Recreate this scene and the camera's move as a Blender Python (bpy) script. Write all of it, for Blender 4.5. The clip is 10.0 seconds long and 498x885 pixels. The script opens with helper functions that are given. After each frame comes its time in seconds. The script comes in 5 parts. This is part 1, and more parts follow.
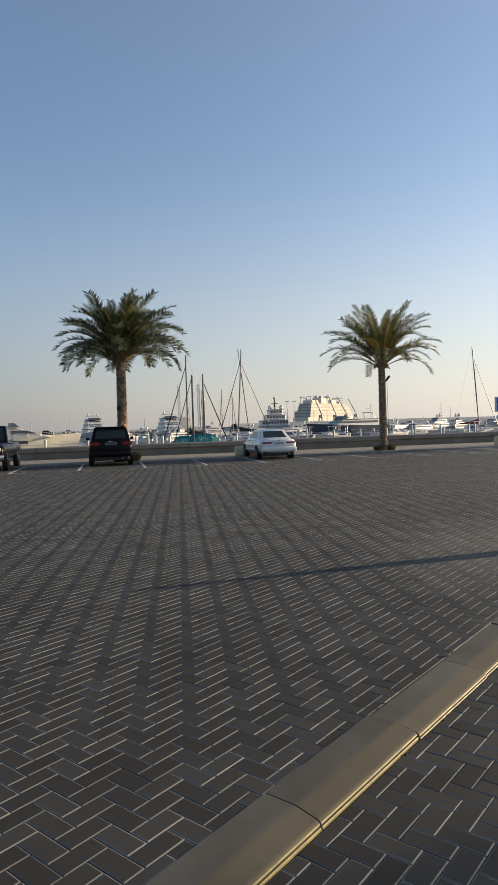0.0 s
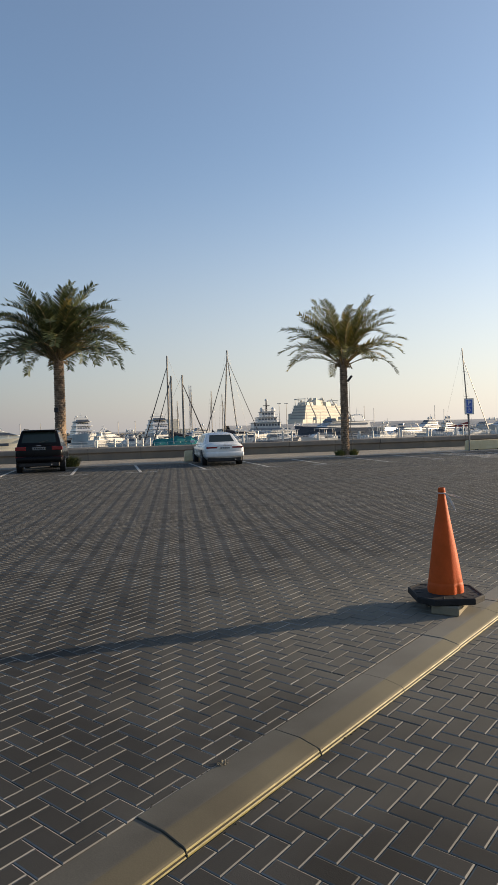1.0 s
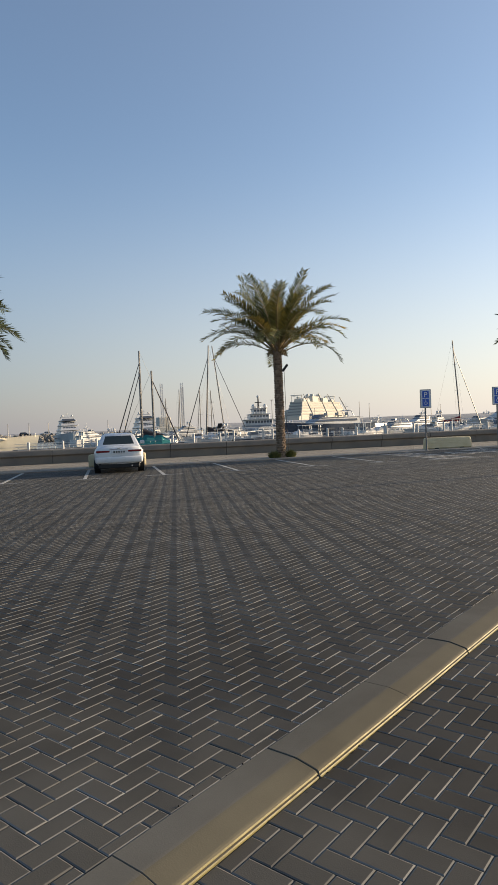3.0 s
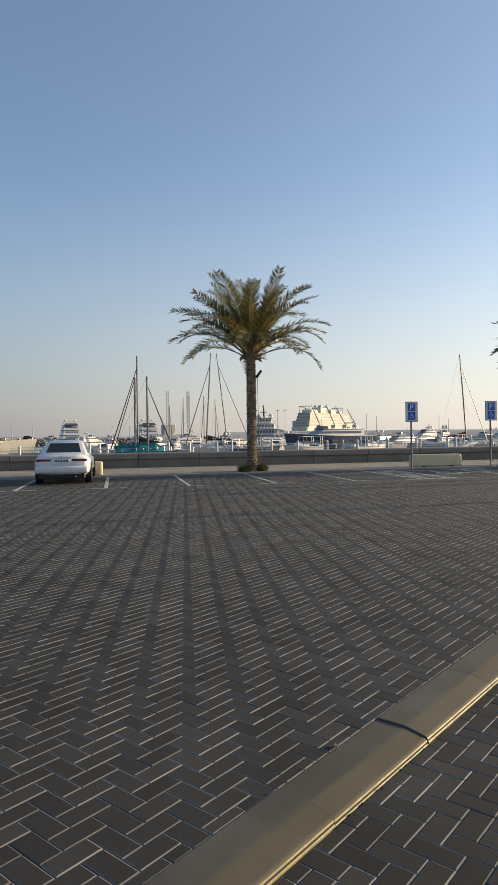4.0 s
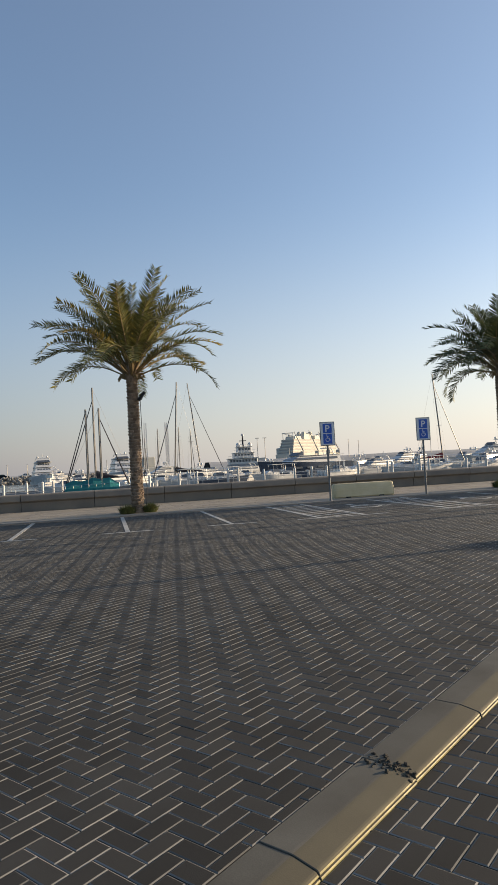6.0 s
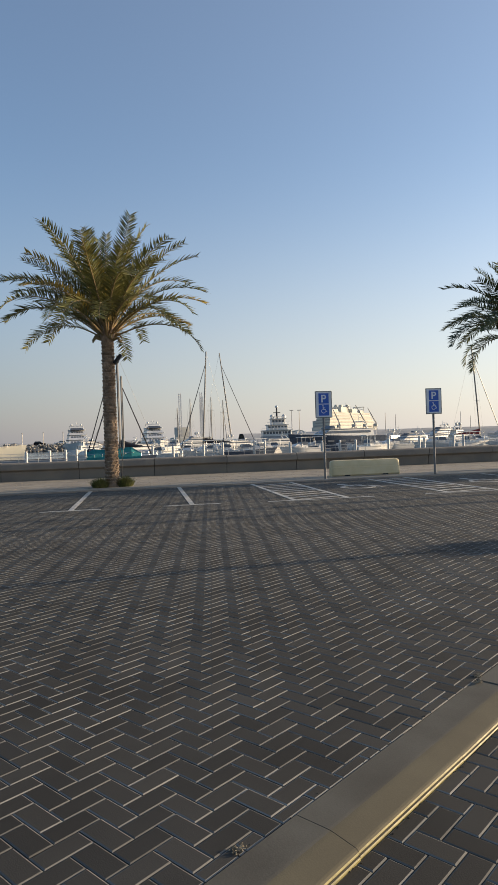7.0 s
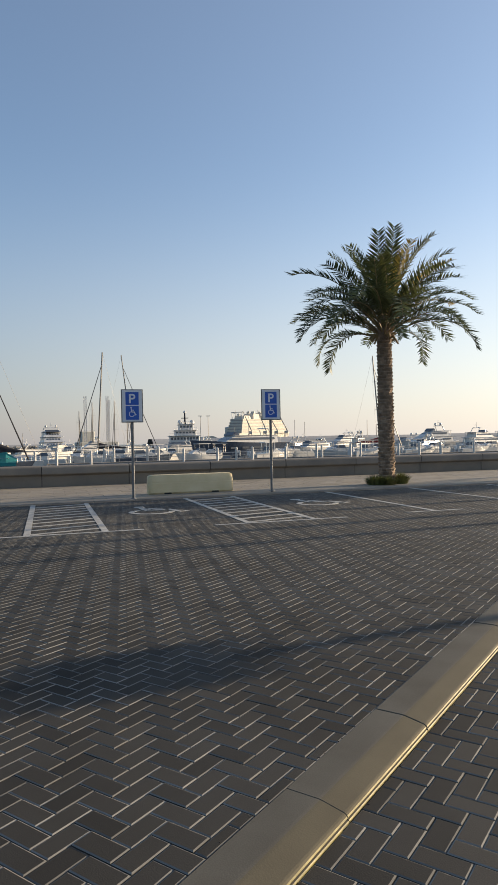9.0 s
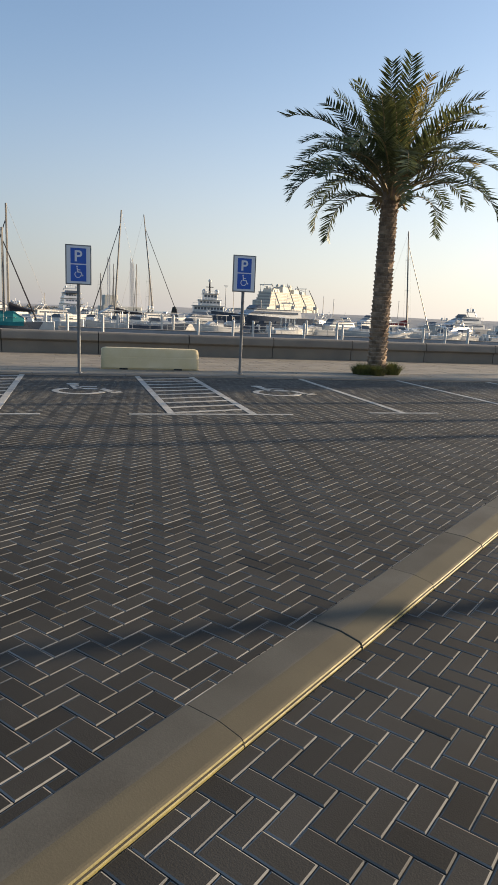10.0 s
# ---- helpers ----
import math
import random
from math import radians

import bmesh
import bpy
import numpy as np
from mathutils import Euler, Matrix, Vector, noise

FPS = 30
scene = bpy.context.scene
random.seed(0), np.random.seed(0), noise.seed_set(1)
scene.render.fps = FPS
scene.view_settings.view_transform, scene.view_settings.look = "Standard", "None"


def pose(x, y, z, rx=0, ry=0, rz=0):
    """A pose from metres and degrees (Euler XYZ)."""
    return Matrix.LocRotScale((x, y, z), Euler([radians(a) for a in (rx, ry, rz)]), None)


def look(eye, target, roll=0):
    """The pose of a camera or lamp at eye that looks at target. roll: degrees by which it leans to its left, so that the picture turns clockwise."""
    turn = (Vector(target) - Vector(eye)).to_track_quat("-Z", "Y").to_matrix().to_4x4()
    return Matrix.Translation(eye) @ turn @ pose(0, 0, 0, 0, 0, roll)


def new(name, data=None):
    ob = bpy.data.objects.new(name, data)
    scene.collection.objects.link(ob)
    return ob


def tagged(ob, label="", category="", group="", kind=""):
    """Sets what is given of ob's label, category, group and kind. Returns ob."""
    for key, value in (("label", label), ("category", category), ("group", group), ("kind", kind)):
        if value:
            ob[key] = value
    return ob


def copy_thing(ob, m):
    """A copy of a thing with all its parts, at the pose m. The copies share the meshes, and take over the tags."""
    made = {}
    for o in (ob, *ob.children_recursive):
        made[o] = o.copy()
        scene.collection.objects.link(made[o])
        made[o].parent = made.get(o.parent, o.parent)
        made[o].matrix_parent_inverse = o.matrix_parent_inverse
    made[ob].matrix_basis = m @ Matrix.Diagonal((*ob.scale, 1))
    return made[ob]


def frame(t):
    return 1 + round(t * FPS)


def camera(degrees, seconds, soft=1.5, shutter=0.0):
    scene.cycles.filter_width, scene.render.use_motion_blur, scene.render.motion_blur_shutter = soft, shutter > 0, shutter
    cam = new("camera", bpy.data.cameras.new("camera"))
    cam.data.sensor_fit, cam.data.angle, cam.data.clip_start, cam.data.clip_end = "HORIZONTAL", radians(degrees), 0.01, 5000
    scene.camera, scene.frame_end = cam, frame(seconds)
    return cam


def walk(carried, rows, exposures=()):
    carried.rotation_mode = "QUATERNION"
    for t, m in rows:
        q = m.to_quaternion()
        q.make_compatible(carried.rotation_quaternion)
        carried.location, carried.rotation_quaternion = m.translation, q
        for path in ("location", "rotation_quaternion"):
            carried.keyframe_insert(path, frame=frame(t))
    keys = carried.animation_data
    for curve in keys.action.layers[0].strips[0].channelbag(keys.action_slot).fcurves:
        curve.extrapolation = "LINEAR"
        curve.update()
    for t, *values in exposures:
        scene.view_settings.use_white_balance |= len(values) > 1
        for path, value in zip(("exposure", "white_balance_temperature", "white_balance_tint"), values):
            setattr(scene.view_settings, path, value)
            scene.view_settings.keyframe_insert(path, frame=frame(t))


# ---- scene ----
cam = camera(42.0, 10.0, 1.0)
PATH = [
    (0, (1.404, -0.059, 1.549), (0.148, 1.497, 1.501), -1.8),
    (0.2, (1.481, 0.604, 1.56), (0.234, 2.168, 1.543), -0.6),
    (0.5, (1.608, 1.574, 1.572), (0.381, 3.154, 1.559), 1.3),
    (0.7, (1.656, 2.222, 1.56), (0.449, 3.816, 1.566), 1.5),
    (1, (1.711, 3.194, 1.54), (0.463, 4.757, 1.498), -1.7),
    (1.2, (1.725, 3.848, 1.528), (0.519, 5.441, 1.444), -1.3),
    (1.5, (1.723, 4.789, 1.527), (0.533, 6.395, 1.475), -2.4),
    (1.7, (1.722, 5.398, 1.512), (0.487, 6.971, 1.468), -4.0),
    (2, (1.681, 6.267, 1.485), (0.475, 7.861, 1.417), -5.5),
    (2.2, (1.657, 6.844, 1.482), (0.326, 8.336, 1.413), -5.3),
    (2.5, (1.621, 7.749, 1.474), (0.392, 9.326, 1.459), -1.7),
    (2.7, (1.586, 8.297, 1.479), (0.346, 9.866, 1.441), -2.5),
    (3.8, (1.404, 11.445, 1.483), (0.128, 12.983, 1.414), -1.5),
    (4, (1.359, 11.987, 1.481), (0.091, 13.533, 1.46), -0.8),
    (4.2, (1.366, 12.589, 1.47), (0.074, 14.116, 1.465), -1.9),
    (4.5, (1.341, 13.488, 1.449), (0.17, 15.104, 1.578), 3.4),
    (4.7, (1.387, 14.025, 1.486), (0.285, 15.693, 1.538), -0.1),
    (5, (1.444, 14.876, 1.54), (0.311, 16.522, 1.619), -1.9),
    (5.2, (1.422, 15.42, 1.524), (0.279, 17.06, 1.601), -3.1),
    (6.3, (1.333, 18.416, 1.463), (0.053, 19.952, 1.53), -3.9),
    (6.5, (1.309, 18.971, 1.46), (0.007, 20.487, 1.524), -4.7),
    (6.7, (1.272, 19.504, 1.438), (-0.03, 21.022, 1.451), -2.8),
    (7, (1.236, 20.317, 1.418), (-0.092, 21.813, 1.403), -1.9),
    (7.2, (1.252, 20.744, 1.44), (-0.024, 22.284, 1.417), -5.0),
    (7.5, (1.266, 21.341, 1.496), (-0.027, 22.865, 1.442), -3.2),
    (7.7, (1.237, 21.931, 1.452), (-0.078, 23.436, 1.374), -1.7),
    (8, (1.105, 22.755, 1.399), (-0.258, 24.209, 1.222), -2.0),
    (8.2, (1.128, 23.259, 1.401), (-0.125, 24.805, 1.199), -1.6),
    (8.5, (1.141, 23.962, 1.412), (0.031, 25.614, 1.221), 0.2),
    (8.7, (1.135, 24.479, 1.43), (-0.05, 26.088, 1.326), -0.0),
    (9, (1.113, 25.198, 1.427), (-0.008, 26.854, 1.423), -1.2),
    (9.2, (1.101, 25.731, 1.428), (0.003, 27.398, 1.306), -1.7),
    (9.5, (1.068, 26.561, 1.427), (-0.307, 28.002, 1.239), -1.7),
    (9.7, (1.081, 26.958, 1.452), (-0.262, 28.409, 1.152), -2.3),
    (10, (1.206, 27.648, 1.48), (0.05, 29.233, 1.093), 2.5),
]
walk(cam, [(t, look(eye, target, roll)) for t, eye, target, roll in PATH],
     [(0.0, 0.88, 6500, 11), (0.25, 1.06, 6500, 11), (0.7, 0.97, 6500, 11), (1.2, 0.95, 6500, 11), (9.0, 0.98, 6500, 11), (9.5, 1.04, 6500, 11), (10.0, 1.12, 6500, 11)])

# ---- world, sun ----
SUN_AZ, SUN_EL = 55.5, 10.5          # degrees from +x towards +y, and above the horizon
world = bpy.data.worlds.new("world")
scene.world = world
world.use_nodes = True
wt = world.node_tree
sky = wt.nodes.new("ShaderNodeTexSky")
sky.sky_type, sky.sun_disc = "NISHITA", False
sky.sun_elevation, sky.sun_rotation = radians(SUN_EL), radians(90 - SUN_AZ)
sky.air_density, sky.dust_density, sky.ozone_density = 1.0, 1.2, 2.6
# a pale ground haze that thins with height, all round the horizon
coord = wt.nodes.new("ShaderNodeTexCoord")
split = wt.nodes.new("ShaderNodeSeparateXYZ")
wt.links.new(coord.outputs["Generated"], split.inputs[0])
thin = wt.nodes.new("ShaderNodeMapRange")
thin.interpolation_type = "SMOOTHERSTEP"
thin.inputs[1].default_value, thin.inputs[2].default_value = -0.16, 0.46
thin.inputs[3].default_value, thin.inputs[4].default_value = 0.88, 0.10
wt.links.new(split.outputs[2], thin.inputs[0])
SUN_DIR = (math.cos(radians(SUN_AZ)) * math.cos(radians(SUN_EL)), math.sin(radians(SUN_AZ)) * math.cos(radians(SUN_EL)), math.sin(radians(SUN_EL)))
toward = wt.nodes.new("ShaderNodeVectorMath")
toward.operation = "DOT_PRODUCT"
toward.inputs[1].default_value = SUN_DIR
wt.links.new(coord.outputs["Generated"], toward.inputs[0])
glow = wt.nodes.new("ShaderNodeMapRange")      # the haze scatters more light towards the sun
glow.inputs[1].default_value, glow.inputs[2].default_value = -0.3, 1.0
wt.links.new(toward.outputs["Value"], glow.inputs[0])
tone = wt.nodes.new("ShaderNodeMix")
tone.data_type = "RGBA"
tone.inputs[6].default_value, tone.inputs[7].default_value = (1.06, 1.07, 1.28, 1), (5.33, 4.92, 4.42, 1)
wt.links.new(glow.outputs[0], tone.inputs[0])
haze = wt.nodes.new("ShaderNodeMix")
haze.data_type = "RGBA"
wt.links.new(tone.outputs[2], haze.inputs[7])
wt.links.new(thin.outputs[0], haze.inputs[0])
wt.links.new(sky.outputs[0], haze.inputs[6])
wt.links.new(haze.outputs[2], wt.nodes["Background"].inputs[0])
wt.nodes["Background"].inputs[1].default_value = 0.12
sun_data = bpy.data.lights.new("sun", "SUN")
sun_data.energy, sun_data.angle, sun_data.color = 4.3, radians(0.6), (1.0, 0.80, 0.55)
sun = new("sun", sun_data)
sd = Vector((math.cos(radians(SUN_AZ)) * math.cos(radians(SUN_EL)), math.sin(radians(SUN_AZ)) * math.cos(radians(SUN_EL)), math.sin(radians(SUN_EL))))
sun.matrix_world = look(sd * 80, (0, 0, 0))

# ---- materials ----
MATS = {}


def material(name, color, rough=0.6, metal=0.0, vary=0.15, scale=8.0, fine=60.0, bump=0.1, coat=0.0, tint=None, per_piece=0.0, spec=0.5):
    """Base colour with blotches and grain, roughness variation and fine relief, in object space."""
    if name in MATS:
        return MATS[name]
    m = bpy.data.materials.new(name)
    m.use_nodes = True
    t = m.node_tree
    b = t.nodes["Principled BSDF"]
    b.inputs["Metallic"].default_value = metal
    b.inputs["Coat Weight"].default_value = coat
    b.inputs["Specular IOR Level"].default_value = spec
    geo = t.nodes.new("ShaderNodeNewGeometry")
    big, small = t.nodes.new("ShaderNodeTexNoise"), t.nodes.new("ShaderNodeTexNoise")
    for n, s, d in ((big, scale, 4), (small, fine, 3)):
        n.inputs["Scale"].default_value, n.inputs["Detail"].default_value = s, d
        t.links.new(geo.outputs["Position"], n.inputs["Vector"])
    ramp = t.nodes.new("ShaderNodeMapRange")
    ramp.inputs[1].default_value, ramp.inputs[2].default_value = 0.3, 0.7
    t.links.new(big.outputs[0], ramp.inputs[0])
    mix = t.nodes.new("ShaderNodeMix")
    mix.data_type = "RGBA"
    other = tint or [c * (1 - 1.6 * vary) for c in color]
    mix.inputs[6].default_value, mix.inputs[7].default_value = (*color, 1), (*other, 1)
    t.links.new(ramp.outputs[0], mix.inputs[0])
    hsv = t.nodes.new("ShaderNodeHueSaturation")
    t.links.new(mix.outputs[2], hsv.inputs["Color"])
    grain = t.nodes.new("ShaderNodeMapRange")
    grain.inputs[3].default_value, grain.inputs[4].default_value = 1 - vary, 1 + vary
    t.links.new(small.outputs[0], grain.inputs[0])
    value = grain.outputs[0]
    if per_piece:
        info = t.nodes.new("ShaderNodeObjectInfo")
        add = t.nodes.new("ShaderNodeMath")
        add.operation = "ADD"
        t.links.new(info.outputs["Random"], add.inputs[0])
        t.links.new(geo.outputs["Random Per Island"], add.inputs[1])
        frac = t.nodes.new("ShaderNodeMath")
        frac.operation = "FRACT"
        t.links.new(add.outputs[0], frac.inputs[0])
        rng = t.nodes.new("ShaderNodeMapRange")
        rng.inputs[3].default_value, rng.inputs[4].default_value = 1 - per_piece, 1 + per_piece
        t.links.new(frac.outputs[0], rng.inputs[0])
        mul = t.nodes.new("ShaderNodeMath")
        mul.operation = "MULTIPLY"
        t.links.new(grain.outputs[0], mul.inputs[0])
        t.links.new(rng.outputs[0], mul.inputs[1])
        value = mul.outputs[0]
    t.links.new(value, hsv.inputs["Value"])
    t.links.new(hsv.outputs[0], b.inputs["Base Color"])
    r = t.nodes.new("ShaderNodeMapRange")
    r.inputs[3].default_value, r.inputs[4].default_value = max(0.02, rough - 0.12 * min(1, rough * 2)), min(1, rough + 0.1)
    t.links.new(big.outputs[0], r.inputs[0])
    t.links.new(r.outputs[0], b.inputs["Roughness"])
    if bump:
        bp = t.nodes.new("ShaderNodeBump")
        bp.inputs["Strength"].default_value, bp.inputs["Distance"].default_value = bump, 0.01
        t.links.new(small.outputs[0], bp.inputs["Height"])
        t.links.new(bp.outputs[0], b.inputs["Normal"])
    MATS[name] = m
    return m


paver_mat = material("paver_concrete", (0.049, 0.0455, 0.039), 0.85, vary=0.16, scale=1.1, fine=170, bump=0.12, tint=(0.034, 0.031, 0.026), per_piece=0.26, spec=0.22)
# worn chamfers, their colour lifted further to stand in for sun glints
edge_mat = material("worn_glint_paver_edge", (0.205, 0.200, 0.184), 0.75, vary=0.2, scale=2.0, fine=200, bump=0.0, tint=(0.125, 0.120, 0.108), per_piece=0.30, spec=0.12)
sand_mat = material("jointing_sand", (0.062, 0.055, 0.044), 0.95, vary=0.25, scale=3, fine=300, bump=0.3, spec=0.2)
kerb_mat = material("kerb_concrete", (0.110, 0.101, 0.080), 0.85, vary=0.22, scale=2.2, fine=160, bump=0.06, tint=(0.074, 0.067, 0.053), per_piece=0.16, spec=0.3)
kerb_slope = material("stained_kerb_slope", (0.094, 0.083, 0.055), 0.85, vary=0.14, scale=3, fine=150, bump=0.06, tint=(0.080, 0.070, 0.048), per_piece=0.10, spec=0.3)
kerb_paint = material("faded_kerb_paint", (0.25, 0.208, 0.066), 0.6, vary=0.2, scale=14, fine=120, bump=0.08, tint=(0.15, 0.13, 0.055), per_piece=0.12, spec=0.35)
walk_mat = material("walkway_stone", (0.285, 0.243, 0.178), 0.85, vary=0.12, scale=0.8, fine=40, bump=0.2, tint=(0.215, 0.19, 0.155), per_piece=0.10)
asphalt_mat = material("gutter_asphalt", (0.06, 0.06, 0.062), 0.9, vary=0.2, scale=2, fine=200, bump=0.4)
wall_mat = material("sea_wall_concrete", (0.24, 0.21, 0.168), 0.85, vary=0.10, scale=1.2, fine=50, bump=0.2, tint=(0.18, 0.162, 0.14), per_piece=0.06)
line_mat = material("road_paint_white", (0.48, 0.46, 0.41), 0.75, vary=0.2, scale=5, fine=60, bump=0.2, tint=(0.26, 0.25, 0.23))
cone_mat = material("cone_orange_plastic", (0.54, 0.082, 0.012), 0.6, vary=0.10, scale=7, fine=60, bump=0.12, tint=(0.42, 0.068, 0.008), spec=0.2)
rubber_mat = material("black_rubber", (0.014, 0.014, 0.015), 0.8, vary=0.2, scale=12, fine=150, bump=0.2, tint=(0.028, 0.026, 0.024), spec=0.25)
bump_black = material("bump_black_rubber", (0.007, 0.007, 0.007), 0.85, vary=0.2, scale=14, fine=150, bump=0.2, spec=0.12)
bump_yellow = material("rubber_yellow", (0.15, 0.11, 0.004), 0.7, vary=0.25, scale=14, fine=120, bump=0.2, tint=(0.05, 0.038, 0.006), spec=0.2)
tape_mat = material("torn_tape", (0.70, 0.60, 0.55), 0.7, vary=0.2, scale=30, fine=90, bump=0.1)
block_mat = material("block_concrete", (0.24, 0.205, 0.14), 0.9, vary=0.15, scale=9, fine=120, bump=0.3)
steel_mat = material("galvanised_steel", (0.20, 0.20, 0.20), 0.5, 0.5, vary=0.1, scale=10, fine=80, bump=0.05)
sign_white = material("sign_white_sheet", (0.72, 0.73, 0.74), 0.45, vary=0.04, scale=3, fine=60, bump=0.02)
sign_blue = material("sign_blue_sheet", (0.016, 0.10, 0.46), 0.4, vary=0.06, scale=4, fine=60, bump=0.02)
cream_mat = material("cream_barrier_paint", (0.68, 0.57, 0.36), 0.7, vary=0.08, scale=2.5, fine=70, bump=0.15, tint=(0.60, 0.49, 0.28))
bark_mat = material("palm_bark", (0.34, 0.245, 0.165), 0.95, vary=0.3, scale=5, fine=70, bump=0.5, tint=(0.15, 0.105, 0.07), per_piece=0.3)
frond_mat = material("palm_leaflets", (0.125, 0.135, 0.045), 0.5, vary=0.2, scale=1.5, fine=30, bump=0.0, tint=(0.050, 0.072, 0.034), per_piece=0.3)
# dry leaves; in the second palm's crown their yellow also stands for sunlight
frond_dry = material("palm_leaflets_dry_and_sunlit", (0.42, 0.30, 0.06), 0.6, vary=0.2, scale=2, fine=30, bump=0.0, tint=(0.20, 0.17, 0.05), per_piece=0.25)
# lighter copy of the green leaflets, with warm sunlight put into the colour
frond_gold = material("palm_leaflets_sunlit_gold", (0.20, 0.178, 0.046), 0.55, vary=0.2, scale=1.5, fine=30, bump=0.0, tint=(0.10, 0.11, 0.036), per_piece=0.3)
stem_mat = material("palm_stalk", (0.27, 0.19, 0.085), 0.7, vary=0.2, scale=4, fine=50, bump=0.2)
date_mat = material("date_stalks_yellow", (0.42, 0.28, 0.05), 0.7, vary=0.2, scale=10, fine=60, bump=0.2)
grass_mat = material("grass_blades", (0.09, 0.12, 0.03), 0.7, vary=0.25, scale=5, fine=40, bump=0, tint=(0.16, 0.15, 0.05), per_piece=0.3)
white_car = material("white_car_paint", (0.68, 0.68, 0.66), 0.25, vary=0.03, scale=2, fine=90, bump=0.0, coat=0.6)
black_car = material("black_car_paint", (0.004, 0.004, 0.005), 0.28, vary=0.05, scale=2, fine=90, bump=0.0, spec=0.16)
glass_mat = material("tinted_glass", (0.020, 0.030, 0.027), 0.08, vary=0.03, scale=2, fine=20, bump=0.0, spec=0.4)
tail_mat = material("red_lamp_lens", (0.20, 0.008, 0.010), 0.2, vary=0.1, scale=20, fine=90, bump=0.05)
lens_mat = material("clear_lamp_lens", (0.55, 0.56, 0.58), 0.1, 0.4, vary=0.1, scale=20, fine=90, bump=0.05)
plate_mat = material("number_plate", (0.70, 0.70, 0.68), 0.5, vary=0.05, scale=10, fine=80, bump=0.02)
dark_plastic = material("dark_plastic", (0.014, 0.014, 0.015), 0.65, vary=0.1, scale=8, fine=90, bump=0.05)
chrome_mat = material("chrome", (0.75, 0.75, 0.76), 0.12, 1.0, vary=0.03, scale=6, fine=60, bump=0.0)
gel_white = material("boat_gelcoat_white", (0.66, 0.64, 0.60), 0.3, vary=0.06, scale=0.6, fine=8, bump=0.0, tint=(0.55, 0.535, 0.50))
gel_cream = material("boat_gelcoat_cream", (0.80, 0.74, 0.60), 0.3, vary=0.06, scale=0.6, fine=8, bump=0.0)
gel_navy = material("boat_hull_navy", (0.075, 0.09, 0.12), 0.25, vary=0.1, scale=0.6, fine=8, bump=0.0)
gel_grey = material("boat_hull_grey", (0.28, 0.29, 0.31), 0.35, vary=0.08, scale=0.6, fine=8, bump=0.0)
boat_glass = material("boat_dark_glass", (0.10, 0.11, 0.125), 0.12, vary=0.1, scale=1, fine=10, bump=0.0)
teal_mat = material("teal_canvas", (0.010, 0.17, 0.17), 0.85, vary=0.15, scale=1.5, fine=25, bump=0.3)
canvas_navy = material("dark_sail_cover", (0.022, 0.022, 0.03), 0.85, vary=0.2, scale=2, fine=30, bump=0.3)
canvas_red = material("red_sail_cover", (0.22, 0.03, 0.03), 0.85, vary=0.2, scale=2, fine=30, bump=0.3)
mast_mat = material("mast_aluminium", (0.20, 0.185, 0.165), 0.5, 0.3, vary=0.1, scale=1, fine=20, bump=0.0)
pile_mat = material("pile_white_sleeve", (0.58, 0.56, 0.52), 0.6, vary=0.1, scale=1.5, fine=25, bump=0.1, tint=(0.5, 0.48, 0.44))
dock_mat = material("dock_decking", (0.30, 0.26, 0.21), 0.85, vary=0.15, scale=2, fine=30, bump=0.2)
rock_mat = material("breakwater_rock", (0.28, 0.25, 0.21), 0.95, vary=0.25, scale=0.5, fine=6, bump=0.4, per_piece=0.3)
# base colour lightened to stand in for haze over the distance
land_mat = material("far_breakwater", (0.48, 0.455, 0.42), 0.95, vary=0.15, scale=0.05, fine=1, bump=0.1)
ship_white = material("ship_white_paint", (0.57, 0.545, 0.475), 0.8, vary=0.06, scale=0.1, fine=2, bump=0.0, spec=0.1)
ship_window = material("ship_cabin_windows", (0.34, 0.325, 0.30), 0.6, vary=0.1, scale=0.2, fine=2, bump=0.0, spec=0.15)
ship_grey = material("ship_shed_grey", (0.50, 0.50, 0.50), 0.6, vary=0.08, scale=0.1, fine=2, bump=0.0)
rust_mat = material("crane_paint_grey", (0.52, 0.48, 0.42), 0.7, vary=0.15, scale=0.5, fine=5, bump=0.0)


def leafy(m, share):
    """Let some daylight through the leaf."""
    t = m.node_tree
    b, out = t.nodes["Principled BSDF"], t.nodes["Material Output"]
    tr, mx = t.nodes.new("ShaderNodeBsdfTranslucent"), t.nodes.new("ShaderNodeMixShader")
    mx.inputs[0].default_value = share
    t.links.new(b.inputs["Base Color"].links[0].from_socket, tr.inputs[0])
    t.links.new(b.outputs[0], mx.inputs[1])
    t.links.new(tr.outputs[0], mx.inputs[2])
    t.links.new(mx.outputs[0], out.inputs[0])


for leaf in (frond_mat, frond_gold, frond_dry, grass_mat):
    leafy(leaf, 0.30)


def water_material():
    m = bpy.data.materials.new("harbour_water")
    m.use_nodes = True
    t = m.node_tree
    b = t.nodes["Principled BSDF"]
    b.inputs["Base Color"].default_value = (0.05, 0.065, 0.07, 1)
    b.inputs["Roughness"].default_value = 0.12
    geo = t.nodes.new("ShaderNodeNewGeometry")
    n = t.nodes.new("ShaderNodeTexNoise")
    n.inputs["Scale"].default_value, n.inputs["Detail"].default_value = 1.2, 6
    t.links.new(geo.outputs["Position"], n.inputs["Vector"])
    bp = t.nodes.new("ShaderNodeBump")
    bp.inputs["Strength"].default_value, bp.inputs["Distance"].default_value = 0.6, 0.12
    t.links.new(n.outputs[0], bp.inputs["Height"])
    t.links.new(bp.outputs[0], b.inputs["Normal"])
    return m


water_mat = water_material()


